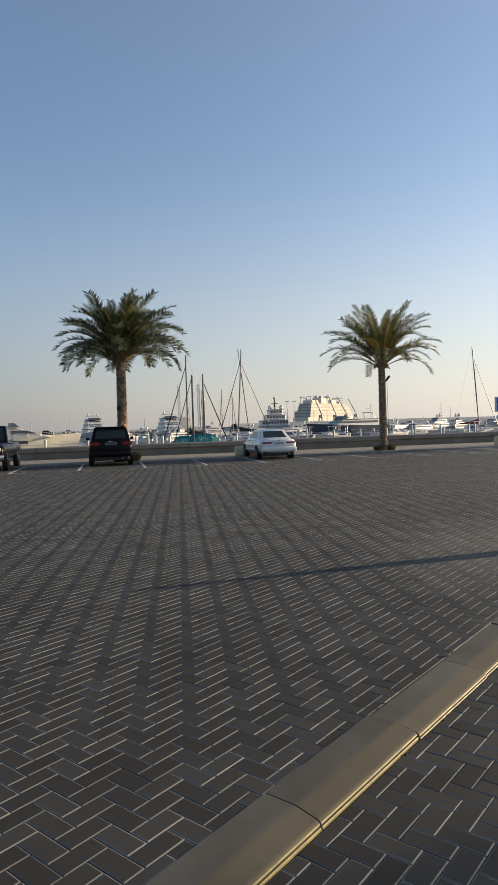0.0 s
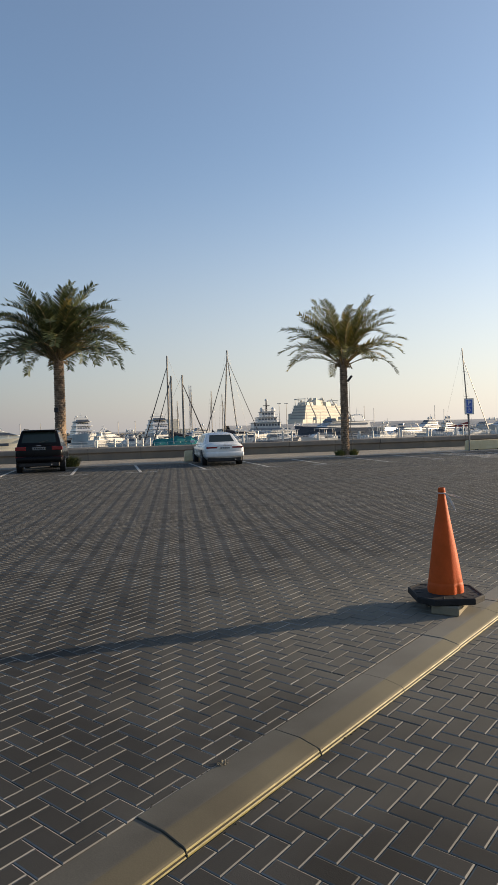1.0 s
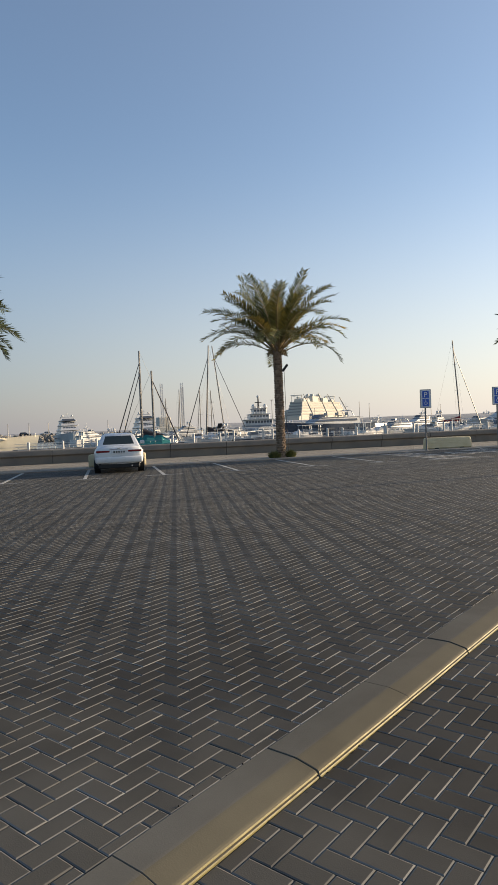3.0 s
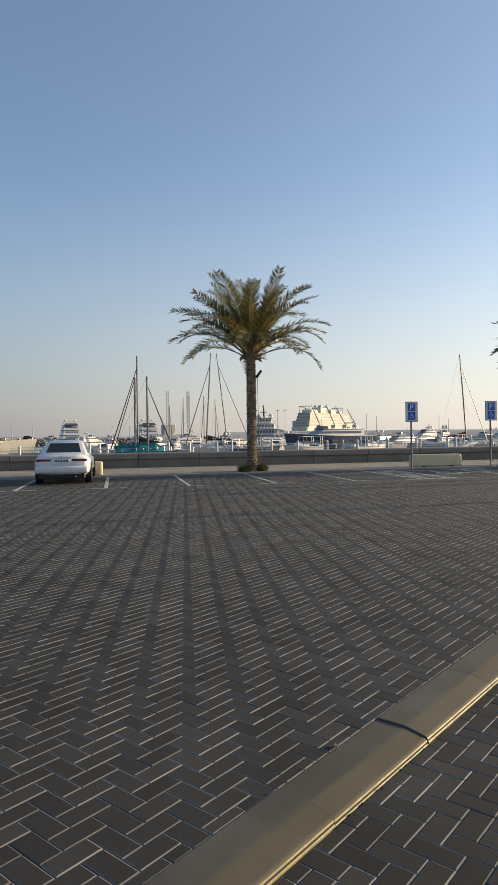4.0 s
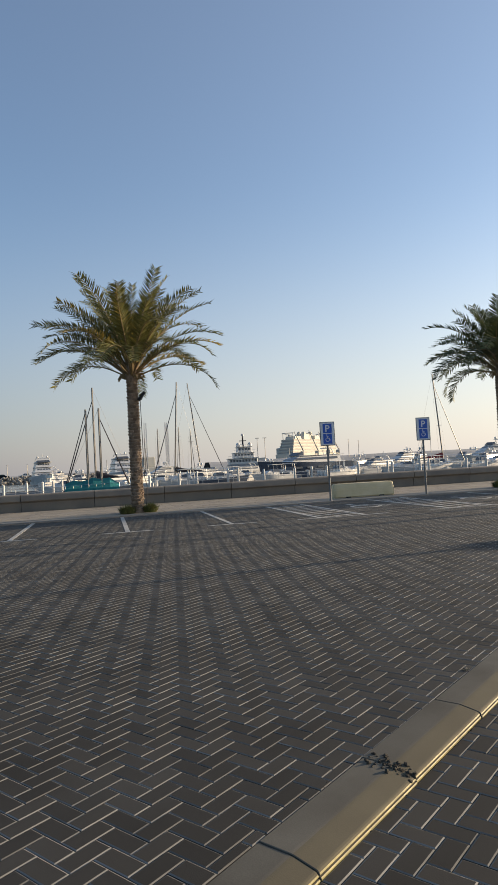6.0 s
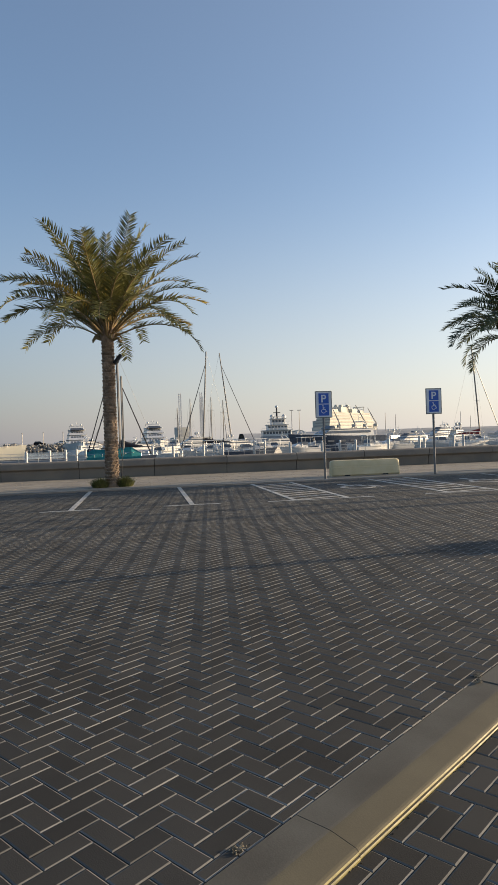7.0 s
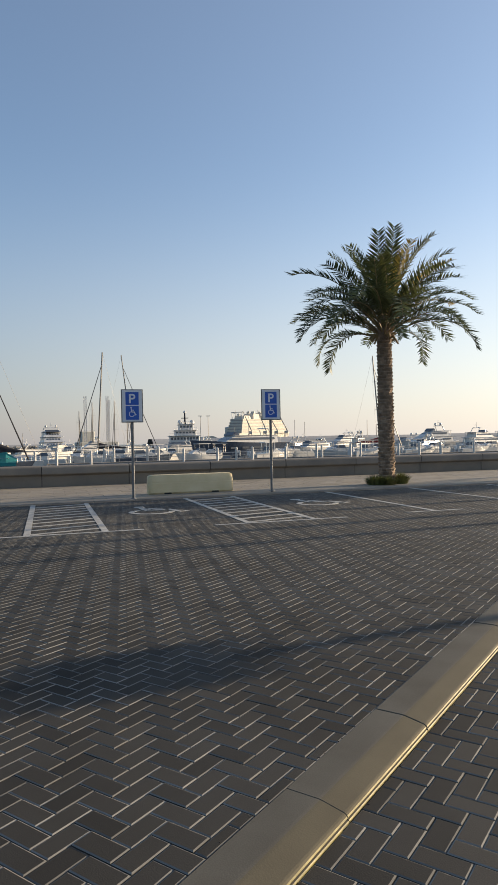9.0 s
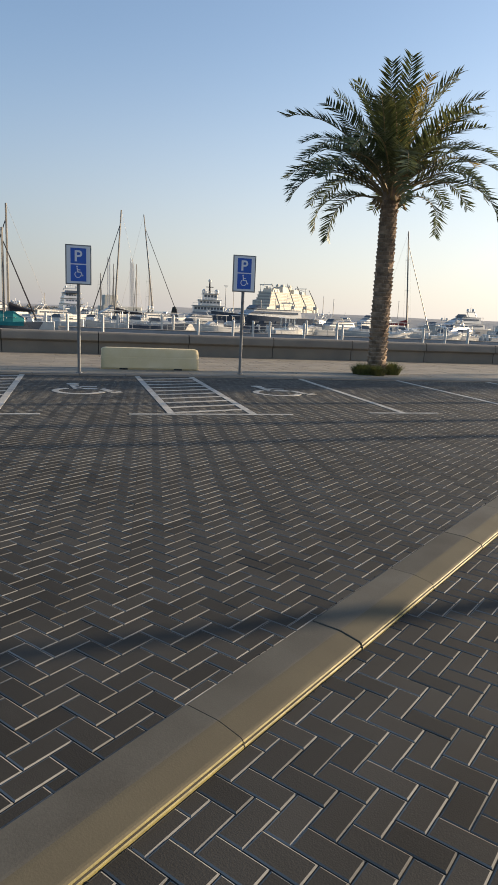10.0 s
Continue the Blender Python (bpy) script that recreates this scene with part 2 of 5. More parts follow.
def dusty(m, dust, share):
    """Pale sand trodden into an uneven patch of the paving round the cone."""
    t = m.node_tree
    b = t.nodes["Principled BSDF"]
    geo, fall, n = t.nodes.new("ShaderNodeNewGeometry"), t.nodes.new("ShaderNodeVectorMath"), t.nodes.new("ShaderNodeTexNoise")
    rel = t.nodes.new("ShaderNodeVectorMath")
    rel.operation, fall.operation = "MULTIPLY_ADD", "LENGTH"
    rel.inputs[1].default_value, rel.inputs[2].default_value = (0.45, 0.37, 0.0), (0.1, -3.14, 0.0)
    t.links.new(geo.outputs["Position"], rel.inputs[0])
    t.links.new(rel.outputs[0], fall.inputs[0])
    n.inputs["Scale"].default_value, n.inputs["Detail"].default_value = 1.4, 7
    t.links.new(geo.outputs["Position"], n.inputs["Vector"])
    add, ramp, mix = t.nodes.new("ShaderNodeMath"), t.nodes.new("ShaderNodeMapRange"), t.nodes.new("ShaderNodeMix")
    add.operation = "SUBTRACT"
    t.links.new(n.outputs[0], add.inputs[0])
    t.links.new(fall.outputs["Value"], add.inputs[1])
    ramp.inputs[1].default_value, ramp.inputs[2].default_value, ramp.inputs[4].default_value = -0.75, 0.35, share
    t.links.new(add.outputs[0], ramp.inputs[0])
    t.links.new(ramp.outputs[0], mix.inputs[0])
    mix.data_type = "RGBA"
    mix.inputs[7].default_value = (*dust, 1)
    t.links.new(b.inputs["Base Color"].links[0].from_socket, mix.inputs[6])
    t.links.new(mix.outputs[2], b.inputs["Base Color"])


dusty(paver_mat, (0.160, 0.147, 0.118), 0.9)
dusty(kerb_paint, (0.23, 0.19, 0.095), 0.45)
dusty(kerb_mat, (0.25, 0.232, 0.188), 0.6)
dusty(kerb_slope, (0.24, 0.215, 0.145), 0.55)

# ---- building helpers ----
O = Vector((-10.452, 37.086, 0.0))
QUAY = Matrix.Translation(O) @ Matrix.Rotation(radians(51.5), 4, "Z")   # x along the sea wall, y out to sea


def quay(u, v, z=0.0, turn=0.0):
    return QUAY @ pose(u, v, z, 0, 0, turn)


def mesh_of(name, bm, mats, smooth=None):
    me = bpy.data.meshes.new(name)
    bmesh.ops.recalc_face_normals(bm, faces=bm.faces)
    bm.to_mesh(me)
    bm.free()
    for m in (mats if isinstance(mats, (list, tuple)) else [mats]):
        me.materials.append(m)
    if smooth is not None:
        me.shade_smooth()
        me.set_sharp_from_angle(angle=radians(smooth))
    return me


def part(name, bm, mat, parent, label="", smooth=None):
    ob = new(name, bm if isinstance(bm, bpy.types.Mesh) else mesh_of(name, bm, mat, smooth))
    ob.parent = parent
    return tagged(ob, label)


def thing(name, m, label="", category="", group="", kind=""):
    ob = new(name)
    ob.matrix_world = m
    ob.empty_display_size = 0.2
    return tagged(ob, label, category, group, kind)


def solo(name, bm, mat, m, label="", category="", group="", kind="", smooth=None):
    ob = new(name, mesh_of(name, bm, mat, smooth))
    ob.matrix_world = m
    return tagged(ob, label, category, group, kind)


def box(bm, lo, hi, bev=0.0, seg=1, m=None):
    c, s = (Vector(lo) + Vector(hi)) / 2, Vector(hi) - Vector(lo)
    made = bmesh.ops.create_cube(bm, size=1.0, matrix=Matrix.LocRotScale(c, None, s))["verts"]
    if bev:
        edges = list({e for v in made for e in v.link_edges})
        made = bmesh.ops.bevel(bm, geom=edges, offset=bev, segments=seg, affect="EDGES", profile=0.5)["verts"]
    if m is not None:
        bmesh.ops.transform(bm, matrix=m, verts=list({v for v in made}))
    return bm


def loft(bm, rings, closed=True, cap=True):
    """Skin rings of equal point counts."""
    vs = [[bm.verts.new(p) for p in ring] for ring in rings]
    n = len(vs[0])
    for a, b in zip(vs, vs[1:]):
        for i in range(n if closed else n - 1):
            j = (i + 1) % n
            try:
                bm.faces.new((a[i], a[j], b[j], b[i]))
            except ValueError:
                pass
    if cap and closed:
        for ring in (vs[0], vs[-1]):
            try:
                bm.faces.new(ring)
            except ValueError:
                pass
    return vs


def tube(bm, pts, radii, n=8, cap=True):
    pts = [Vector(p) for p in pts]
    if not isinstance(radii, (list, tuple)):
        radii = [radii] * len(pts)
    rings = []
    for i, p in enumerate(pts):
        d = (pts[min(i + 1, len(pts) - 1)] - pts[max(i - 1, 0)]).normalized()
        a = d.cross(Vector((0, 0, 1)) if abs(d.z) < 0.95 else Vector((1, 0, 0))).normalized()
        b = d.cross(a)
        rings.append([p + (a * math.cos(2 * math.pi * k / n) + b * math.sin(2 * math.pi * k / n)) * radii[i] for k in range(n)])
    loft(bm, rings, True, cap)
    return bm


def lathe(bm, prof, n=24, c=(0, 0, 0)):
    loft(bm, [[(c[0] + r * math.cos(2 * math.pi * k / n), c[1] + r * math.sin(2 * math.pi * k / n), c[2] + z) for k in range(n)] for r, z in prof])
    return bm


def prism(bm, pts, y0, y1):
    """A side profile (x, z) pushed from y0 to y1."""
    loft(bm, [[(x, y0, z) for x, z in pts], [(x, y1, z) for x, z in pts]])
    return bm


def B():
    return bmesh.new()


# ---- setting: ground, water, kerb, walkway, sea wall ----
def plane(lo, hi, z):
    bm = B()
    bm.faces.new([bm.verts.new(p) for p in ((lo[0], lo[1], z), (hi[0], lo[1], z), (hi[0], hi[1], z), (lo[0], hi[1], z))])
    return bm


KERB_IN, ROAD_Z = -0.272, -0.052
bm = B()
bm.faces.new([bm.verts.new(QUAY.inverted() @ Vector(p)) for p in (QUAY @ Vector((-900, -0.15, -0.0047)), Vector((-900, -700, -0.0047)), Vector((KERB_IN, -700, -0.0047)), QUAY @ Vector((16.4, -0.15, -0.0047)))])
ground = solo("ground", bm, sand_mat, QUAY, "sandy bed under the dark car park pavers", "ground", kind="structure")
road = solo("road", plane((-0.02, -700), (900, 62), ROAD_Z - 0.0047), sand_mat, Matrix(), "sand-jointed bed of the dark block-paved road", "road", kind="structure")
water = solo("water", plane((-4500, 6.6), (4500, 4800), -1.6), water_mat, QUAY, "calm grey-blue harbour water with small ripples", "water", kind="structure")

# kerb: tapered stones with dark open joints
kerb = thing("kerb", Matrix(), "worn concrete kerb with a faded yellow sloping face", "kerb", kind="structure")
rk = random.Random(5)
PROFILE = [(KERB_IN, 0.0), (-0.130, 0.0), (-0.118, -0.0008), (-0.105, -0.0028), (-0.016, -0.0215), (-0.008, -0.025), (-0.002, -0.031), (0.001, -0.037), (0.0, -0.040), (-0.006, -0.041), (-0.006, -0.0445), (0.004, -0.0455), (0.007, -0.050), (0.008, -0.20), (KERB_IN, -0.20)]


def kerb_stone(length):
    bm = B()
    c = 0.003
    rings = []
    for y, inset in ((0.0012, c), (0.0012 + c, 0.0), (length - 0.0012 - c, 0.0), (length - 0.0012, c)):
        ring = []
        for i, (x, z) in enumerate(PROFILE):
            ring.append((x - (inset * 0.6 if x > -0.05 else 0), y, z - (inset if z > -0.19 else 0)))
        rings.append(ring)
    loft(bm, rings)
    bm.faces.ensure_lookup_table()
    bmesh.ops.recalc_face_normals(bm, faces=bm.faces)
    for f in bm.faces:
        if f.normal.x > 0.75 and abs(f.normal.y) < 0.6:
            f.material_index = 1
        elif f.normal.x > 0.1 and abs(f.normal.y) < 0.6:
            f.material_index = 2
    return mesh_of("kerb_stone", bm, [kerb_mat, kerb_paint, kerb_slope])


STONE = kerb_stone(0.915)
JOINTS = [2.06 - 0.917 * k for k in range(9, 0, -1)] + [2.06, 2.97, 3.95, 4.89, 5.82, 6.74, 7.64, 8.55, 8.82, 9.64, 10.55, 11.46, 12.38, 13.26, 14.14, 15.0, 15.9, 16.8, 17.75, 18.7, 19.58, 20.42, 21.31, 22.21, 23.07, 23.9, 24.79, 25.65, 26.55, 27.47, 28.39, 29.35, 30.28] + [30.28 + 0.917 * k for k in range(1, 18)]
for y, y_next in zip(JOINTS, JOINTS[1:]):
    st = part("kerb_stone", STONE, None, kerb)
    st.matrix_basis = pose(rk.uniform(-0.004, 0.004), y, rk.uniform(-0.004, 0.003), rk.uniform(-0.15, 0.15), 0, rk.uniform(-0.25, 0.25)) @ Matrix.Diagonal((1, (y_next - y) / 0.915, 1, 1))

# walkway almost flush with the bays behind a pale edging, and the stone paving on it
walkway = thing("walkway", QUAY, "pale stone-paved waterfront walkway behind a flush edging", "walkway", kind="structure")
bm = box(B(), (-260, 0.03, -0.4), (260, 6.7, 0.028))
part("paving_bed", bm, walk_mat, walkway)
bm = B()
rw = random.Random(8)
for k in range(-40, 40):
    box(bm, (k * 1.0 + 0.004, -0.13, -0.2), (k * 1.0 + 0.996, 0.026, 0.034 + rw.uniform(-0.002, 0.002)), 0.008)
part("edging", bm, wall_mat, walkway, "flush pale concrete edging")
bm = B()
for k in range(-90, 90):
    for j in range(10):
        u0, v0, e = k * 0.64 + 0.32 * (j % 2), 0.06 + j * 0.632, rw.uniform(-0.002, 0.002)
        lo_, hi_ = [(u0 + 0.006, v0 + 0.006), (u0 + 0.634, v0 + 0.006), (u0 + 0.634, v0 + 0.626), (u0 + 0.006, v0 + 0.626)], []
        loft(bm, [[(x, y, 0.02) for x, y in lo_], [(x, y, 0.034 + e) for x, y in lo_]])
slabs = part("paving_slabs", bm, walk_mat, walkway, "")
tagged(slabs, "square pale paving slabs", kind="stuff")

wall = thing("wall_sea", QUAY, "long low concrete sea wall with a rounded coping", "wall", kind="structure")
bm = B()
L = 2.9
prof = [(6.40, 0.0), (6.40, 0.40), (6.30, 0.43), (6.265, 0.47), (6.285, 0.66), (6.33, 0.715), (6.40, 0.735), (6.72, 0.735), (6.78, 0.70), (6.80, 0.6), (6.80, -2.6), (6.42, -2.6)]
loft(bm, [[(x, p[0], p[1]) for p in prof] for x in (0.012, L - 0.012)])
PANEL = mesh_of("wall_panel", bm, wall_mat, 40)
for k in range(-34, 34):
    part("wall_panel", PANEL, None, wall).matrix_basis = pose(0.65 + k * L, rw.uniform(-0.008, 0.008), rw.uniform(-0.005, 0.005))
bm = box(B(), (-98, 6.45, -2.6), (98, 6.75, 0.70))
part("core", bm, asphalt_mat, wall)

# ---- parking bays ----
def strip(bm, a, b, w, z0=0.0, z1=0.005):
    a, b = Vector(a), Vector(b)
    d = (b - a).normalized()
    s = Vector((-d.y, d.x)) * w / 2
    ring = [a - s, a + s, b + s, b - s]
    loft(bm, [[(p.x, p.y, z0) for p in ring], [(p.x, p.y, z1) for p in ring]])


def bay_line(u, tick=True, lean=0.0):
    bm = B()
    strip(bm, (0, -5.45), (lean, -0.16), 0.11)
    ob = thing("bay_line", quay(u, 0), "worn white painted parking bay line", "road marking", "parking bay lines", "structure")
    part("stripe", bm, line_mat, ob)
    if tick:
        bm = B()
        strip(bm, (-0.62, -5.5), (0.62, -5.5), 0.09)
        part("end_bar", bm, line_mat, ob)


for u in (-33.2, -30.6, -28.0, -25.4, -22.75, -20.06, -17.48, -14.96, -12.42, -9.95, -7.25, -4.68, 5.1, 7.7, 10.3, 12.9, 15.5):
    bay_line(u, True, 0.06)


def hatch(u0, u1):
    ob = thing("hatched_strip", quay(0, 0), "white hatched access strip between accessible bays", "road marking", "hatched strips", "structure")
    for u in (u0, u1):
        bm = B()
        strip(bm, (u, -5.6), (u, -0.16), 0.11)
        part("side_line", bm, line_mat, ob)
    bm = B()
    strip(bm, (u0 - 0.62, -5.66), (u1 + 0.62, -5.66), 0.09)
    part("end_bar", bm, line_mat, ob)
    v = -5.5
    while v < -0.7:
        bm = B()
        strip(bm, (u0 + 0.06, v), (u1 - 0.06, v + 0.34), 0.10, 0.0, 0.004)
        part("slanted_bar", bm, line_mat, ob)
        v += 0.52


hatch(-2.42, -1.2)
hatch(1.26, 2.5)


def wheelchair(bm, s, t=0.004):
    """The access symbol, s high, in the xy plane with its top towards +y."""
    def st(a, b, w):
        strip(bm, (a[0] * s, a[1] * s), (b[0] * s, b[1] * s), w * s, 0, t)
    def disc(c, r0, r1, a0, a1, n):
        for k in range(n):
            p, q = (radians(a0 + (a1 - a0) * (k + j) / n) for j in (0, 1))
            ring = [((c[0] + r * math.cos(g)) * s, (c[1] + r * math.sin(g)) * s) for r, g in ((r0, p), (r1, p), (r1, q), (r0, q))]
            loft(bm, [[(x, y_, 0) for x, y_ in ring], [(x, y_, t) for x, y_ in ring]])
    disc((-0.10, 0.43), 0.004, 0.062, 0, 360, 14)
    st((-0.09, 0.35), (-0.05, 0.03), 0.085)
    st((-0.07, 0.22), (0.13, 0.20), 0.06)
    st((-0.06, 0.055), (0.17, 0.045), 0.08)
    st((0.16, 0.075), (0.26, -0.20), 0.08)
    st((0.23, -0.21), (0.34, -0.17), 0.07)
    disc((-0.04, -0.12), 0.185, 0.245, 120, 345, 18)
    return bm


for u in (0.05, 3.78):
    ob = thing("access_marking", quay(u, -2.75, 0.001), "large white wheelchair symbol painted on an accessible bay", "road marking", "accessible bay symbols", "structure")
    bm = wheelchair(B(), 1.95, 0.005)
    part("symbol", bm, line_mat, ob)

# ---- accessible parking signs ----
def letter_p(bm, s, t):
    """The letter P, s high, in the xz plane facing -y."""
    box(bm, (-0.33 * s, -t, -0.5 * s), (-0.13 * s, 0, 0.5 * s))
    n = 12
    for k in range(n):
        p, q = (radians(-90 + 180 * (k + j) / n) for j in (0, 1))
        ring = [(0.05 * s + r * math.cos(g), 0.2 * s + r * math.sin(g)) for r, g in ((0.12 * s, p), (0.3 * s, p), (0.3 * s, q), (0.12 * s, q))]
        loft(bm, [[(x, -t, z) for x, z in ring], [(x, 0, z) for x, z in ring]])
    for z in (-0.1, 0.32):
        box(bm, (-0.13 * s, -t, z * s), (0.05 * s, 0, (z + 0.18) * s))
    return bm


def parking_sign():
    sg = thing("parking_sign", Matrix(), "blue and white accessible parking sign on a grey steel post", "sign", "accessible parking signs")
    part("post", tube(B(), [(0, 0, -0.05), (0, 0, 2.72)], 0.037, 14), steel_mat, sg, "grey galvanised post", 40)
    bm = tube(B(), [(0, 0, 0.0), (0, 0, 0.015)], [0.075, 0.07], 12)
    part("base_collar", bm, steel_mat, sg)
    pn = part("panel", box(B(), (-0.275, -0.062, 1.93), (0.275, -0.045, 2.77), 0.006), steel_mat, sg, "grey-edged sign plate")
    part("white_field", box(B(), (-0.25, -0.066, 1.955), (0.25, -0.0615, 2.745), 0.002), sign_white, pn)
    part("blue_square", box(B(), (-0.165, -0.070, 2.375), (0.165, -0.0655, 2.70), 0.001), sign_blue, pn)
    part("blue_square", box(B(), (-0.165, -0.070, 2.00), (0.165, -0.0655, 2.35), 0.001), sign_blue, pn)
    bm = letter_p(B(), 0.235, 0.004)
    bmesh.ops.translate(bm, verts=bm.verts, vec=(0, -0.0695, 2.535))
    part("letter_p", bm, sign_white, pn)
    bm = wheelchair(B(), 0.30, 0.004)
    bmesh.ops.transform(bm, matrix=pose(0.0, -0.0695, 2.18, 90, 0, 0), verts=bm.verts)
    part("wheelchair_symbol", bm, sign_white, pn)
    for z in (2.145, 2.545):
        part("clamp", box(B(), (-0.05, -0.046, z), (0.05, 0.037, z + 0.035), 0.008), steel_mat, sg)
    return sg


sign = parking_sign()
sign.matrix_world = quay(0.0, 0.12, 0.03)
copy_thing(sign, quay(3.77, 0.28, 0.06, -1.5))

# ---- cream precast barriers ----
def barrier(m, length, label):
    ob = thing("barrier", m, label, "barrier", "cream barriers")
    h, w = 0.53, 0.42
    ring = [(-w / 2 + 0.04, 0), (-w / 2, 0.05), (-w / 2 + 0.015, 0.30), (-w / 2 + 0.03, 0.305), (-w / 2 + 0.035, 0.40), (-w / 2 + 0.09, h - 0.01), (-w / 2 + 0.14, h)]
    ring = ring + [(-a, b) for a, b in reversed(ring)]
    bm = B()
    rings = []
    for x, k in ((-length / 2, 0.78), (-length / 2 + 0.02, 0.9), (-length / 2 + 0.07, 0.98), (-length / 2 + 0.13, 1.0), (length / 2 - 0.13, 1.0), (length / 2 - 0.07, 0.98), (length / 2 - 0.02, 0.9), (length / 2, 0.78)):
        rings.append([(x, a * k, b if b < 0.02 else b * (0.5 + 0.5 * k)) for a, b in ring])
    loft(bm, rings)
    part("body", bm, cream_mat, ob, "chipped cream-painted concrete", 35)
    for sx in (-0.28, 0.28):
        part("lifting_slot", box(B(), (sx * length - 0.10, -w / 2 - 0.004, 0.0), (sx * length + 0.10, w / 2 + 0.004, 0.045), 0.01), dark_plastic, ob)
    return ob


barrier(quay(1.72, 1.3, 0.029), 2.38, "cream precast concrete barrier on the walkway by the signs")
barrier(quay(-13.75, 1.25, 0.029), 2.38, "cream precast concrete barrier in front of the white saloon")

# ---- traffic cone on a block ----
cone = thing("traffic_cone", pose(-0.42, 8.45, 0.0, 0, 0, 14), "faded orange traffic cone on a corner-cut black rubber base", "traffic cone")
bm = B()
CUT = ((0.275, -0.165), (0.275, 0.165), (0.165, 0.275), (-0.165, 0.275), (-0.275, 0.165), (-0.275, -0.165), (-0.165, -0.275), (0.165, -0.275))
skew = Matrix.Rotation(radians(24), 3, "Z")
for zs in (((0.0, 0.94), (0.010, 1.0), (0.052, 1.0), (0.062, 0.975), (0.062, 0.93), (0.055, 0.90), (0.060, 0.50)),):
    loft(bm, [[skew @ Vector((x * k, y * k, 0.072 + z * 0.92)) for x, y in CUT] for z, k in zs])
base = part("base", bm, rubber_mat, cone, "corner-cut black recycled rubber base")
for i in range(16):
    a = 2 * math.pi * i / 16 + 0.1
    bm = box(B(), (0.180, -0.004, 0.115), (0.250, 0.004, 0.1265), 0.002)
    bmesh.ops.rotate(bm, verts=bm.verts, cent=(0, 0, 0), matrix=Matrix.Rotation(a, 3, "Z"))
    part("rib", bm, rubber_mat, base)
bm = B()
prof = [(0.145, 0.112), (0.148, 0.15), (0.144, 0.19), (0.141, 0.208), (0.1375, 0.213), (0.138, 0.220), (0.134, 0.25), (0.107, 0.44), (0.078, 0.63), (0.050, 0.80), (0.031, 0.925), (0.027, 0.955), (0.030, 0.962), (0.029, 0.992), (0.022, 0.999), (0.020, 0.975), (0.006, 0.974)]
rings = []
for r, z in prof:
    ring = []
    for g in (2 * math.pi * i / 64 for i in range(64)):
        h = math.atan2(math.sin(g + 0.62), math.cos(g + 0.62))
        fold = 0.085 * math.exp(-(h / 0.17) ** 2) * (1.0 if z < 0.2 else 0.35 if z < 0.3 else 0.0)
        k = 1 - fold + (0.030 * math.sin(3 * g + 1.0) if z < 0.45 else 0.012 * math.sin(2 * g))
        ring.append((r * k * math.cos(g) - 0.012 * (z - 0.2), r * math.sin(g) * (1 + 0.02 * math.sin(2 * g + z * 3)) * (1 - fold), z))
    rings.append(ring)
loft(bm, rings)
part("body", bm, cone_mat, cone, "scuffed orange plastic body", 50)
part("tape_knot", lathe(B(), [(0.027, 0), (0.0315, 0.002), (0.0315, 0.009), (0.026, 0.011)], 24, (-0.009, 0, 0.949)), tape_mat, cone, "torn white tape tied round the tip", 50)
for pts, w in ((((0.017, -0.020, 0.954), (0.08, -0.035, 0.940), (0.13, -0.045, 0.926), (0.165, -0.055, 0.915)), 0.006), (((0.017, -0.022, 0.953), (0.062, -0.045, 0.905), (0.090, -0.055, 0.855), (0.112, -0.060, 0.800)), 0.011)):
    bm = B()
    loft(bm, [[(x - w * q * 0.5, y + w * q * 0.4, z - w * q), (x + w * q * 0.5, y - w * q * 0.4, z + w * q), (x + w * q * 0.5, y - w * q * 0.4 + 0.002, z + w * q), (x - w * q * 0.5, y + w * q * 0.4 + 0.002, z - w * q)] for (x, y, z), q in zip(pts, (0.5, 1.0, 0.9, 0.25))])
    part("tape_tail", bm, tape_mat, cone, "torn end of white tape")
solo("concrete_block", box(B(), (-0.20, -0.11, 0), (0.20, 0.11, 0.072), 0.008), block_mat, pose(-0.345, 8.38, 0.0, 0, 0, 98), "small grey concrete block under the cone", "block")

# ---- rubber speed bump on the road ----
hump = thing("speed_bump", pose(0.20, 26.44, ROAD_Z, 0, 0, 1), "black and yellow rubber speed bump bolted to the road", "speed bump")
W2, H = 0.17, 0.080


def arch(x, k=1.0, n=12):
    return [(x, W2 * k * math.cos(math.pi * i / n), 0.0 + H * k * math.sin(math.pi * i / n) ** 0.8) for i in range(n + 1)]


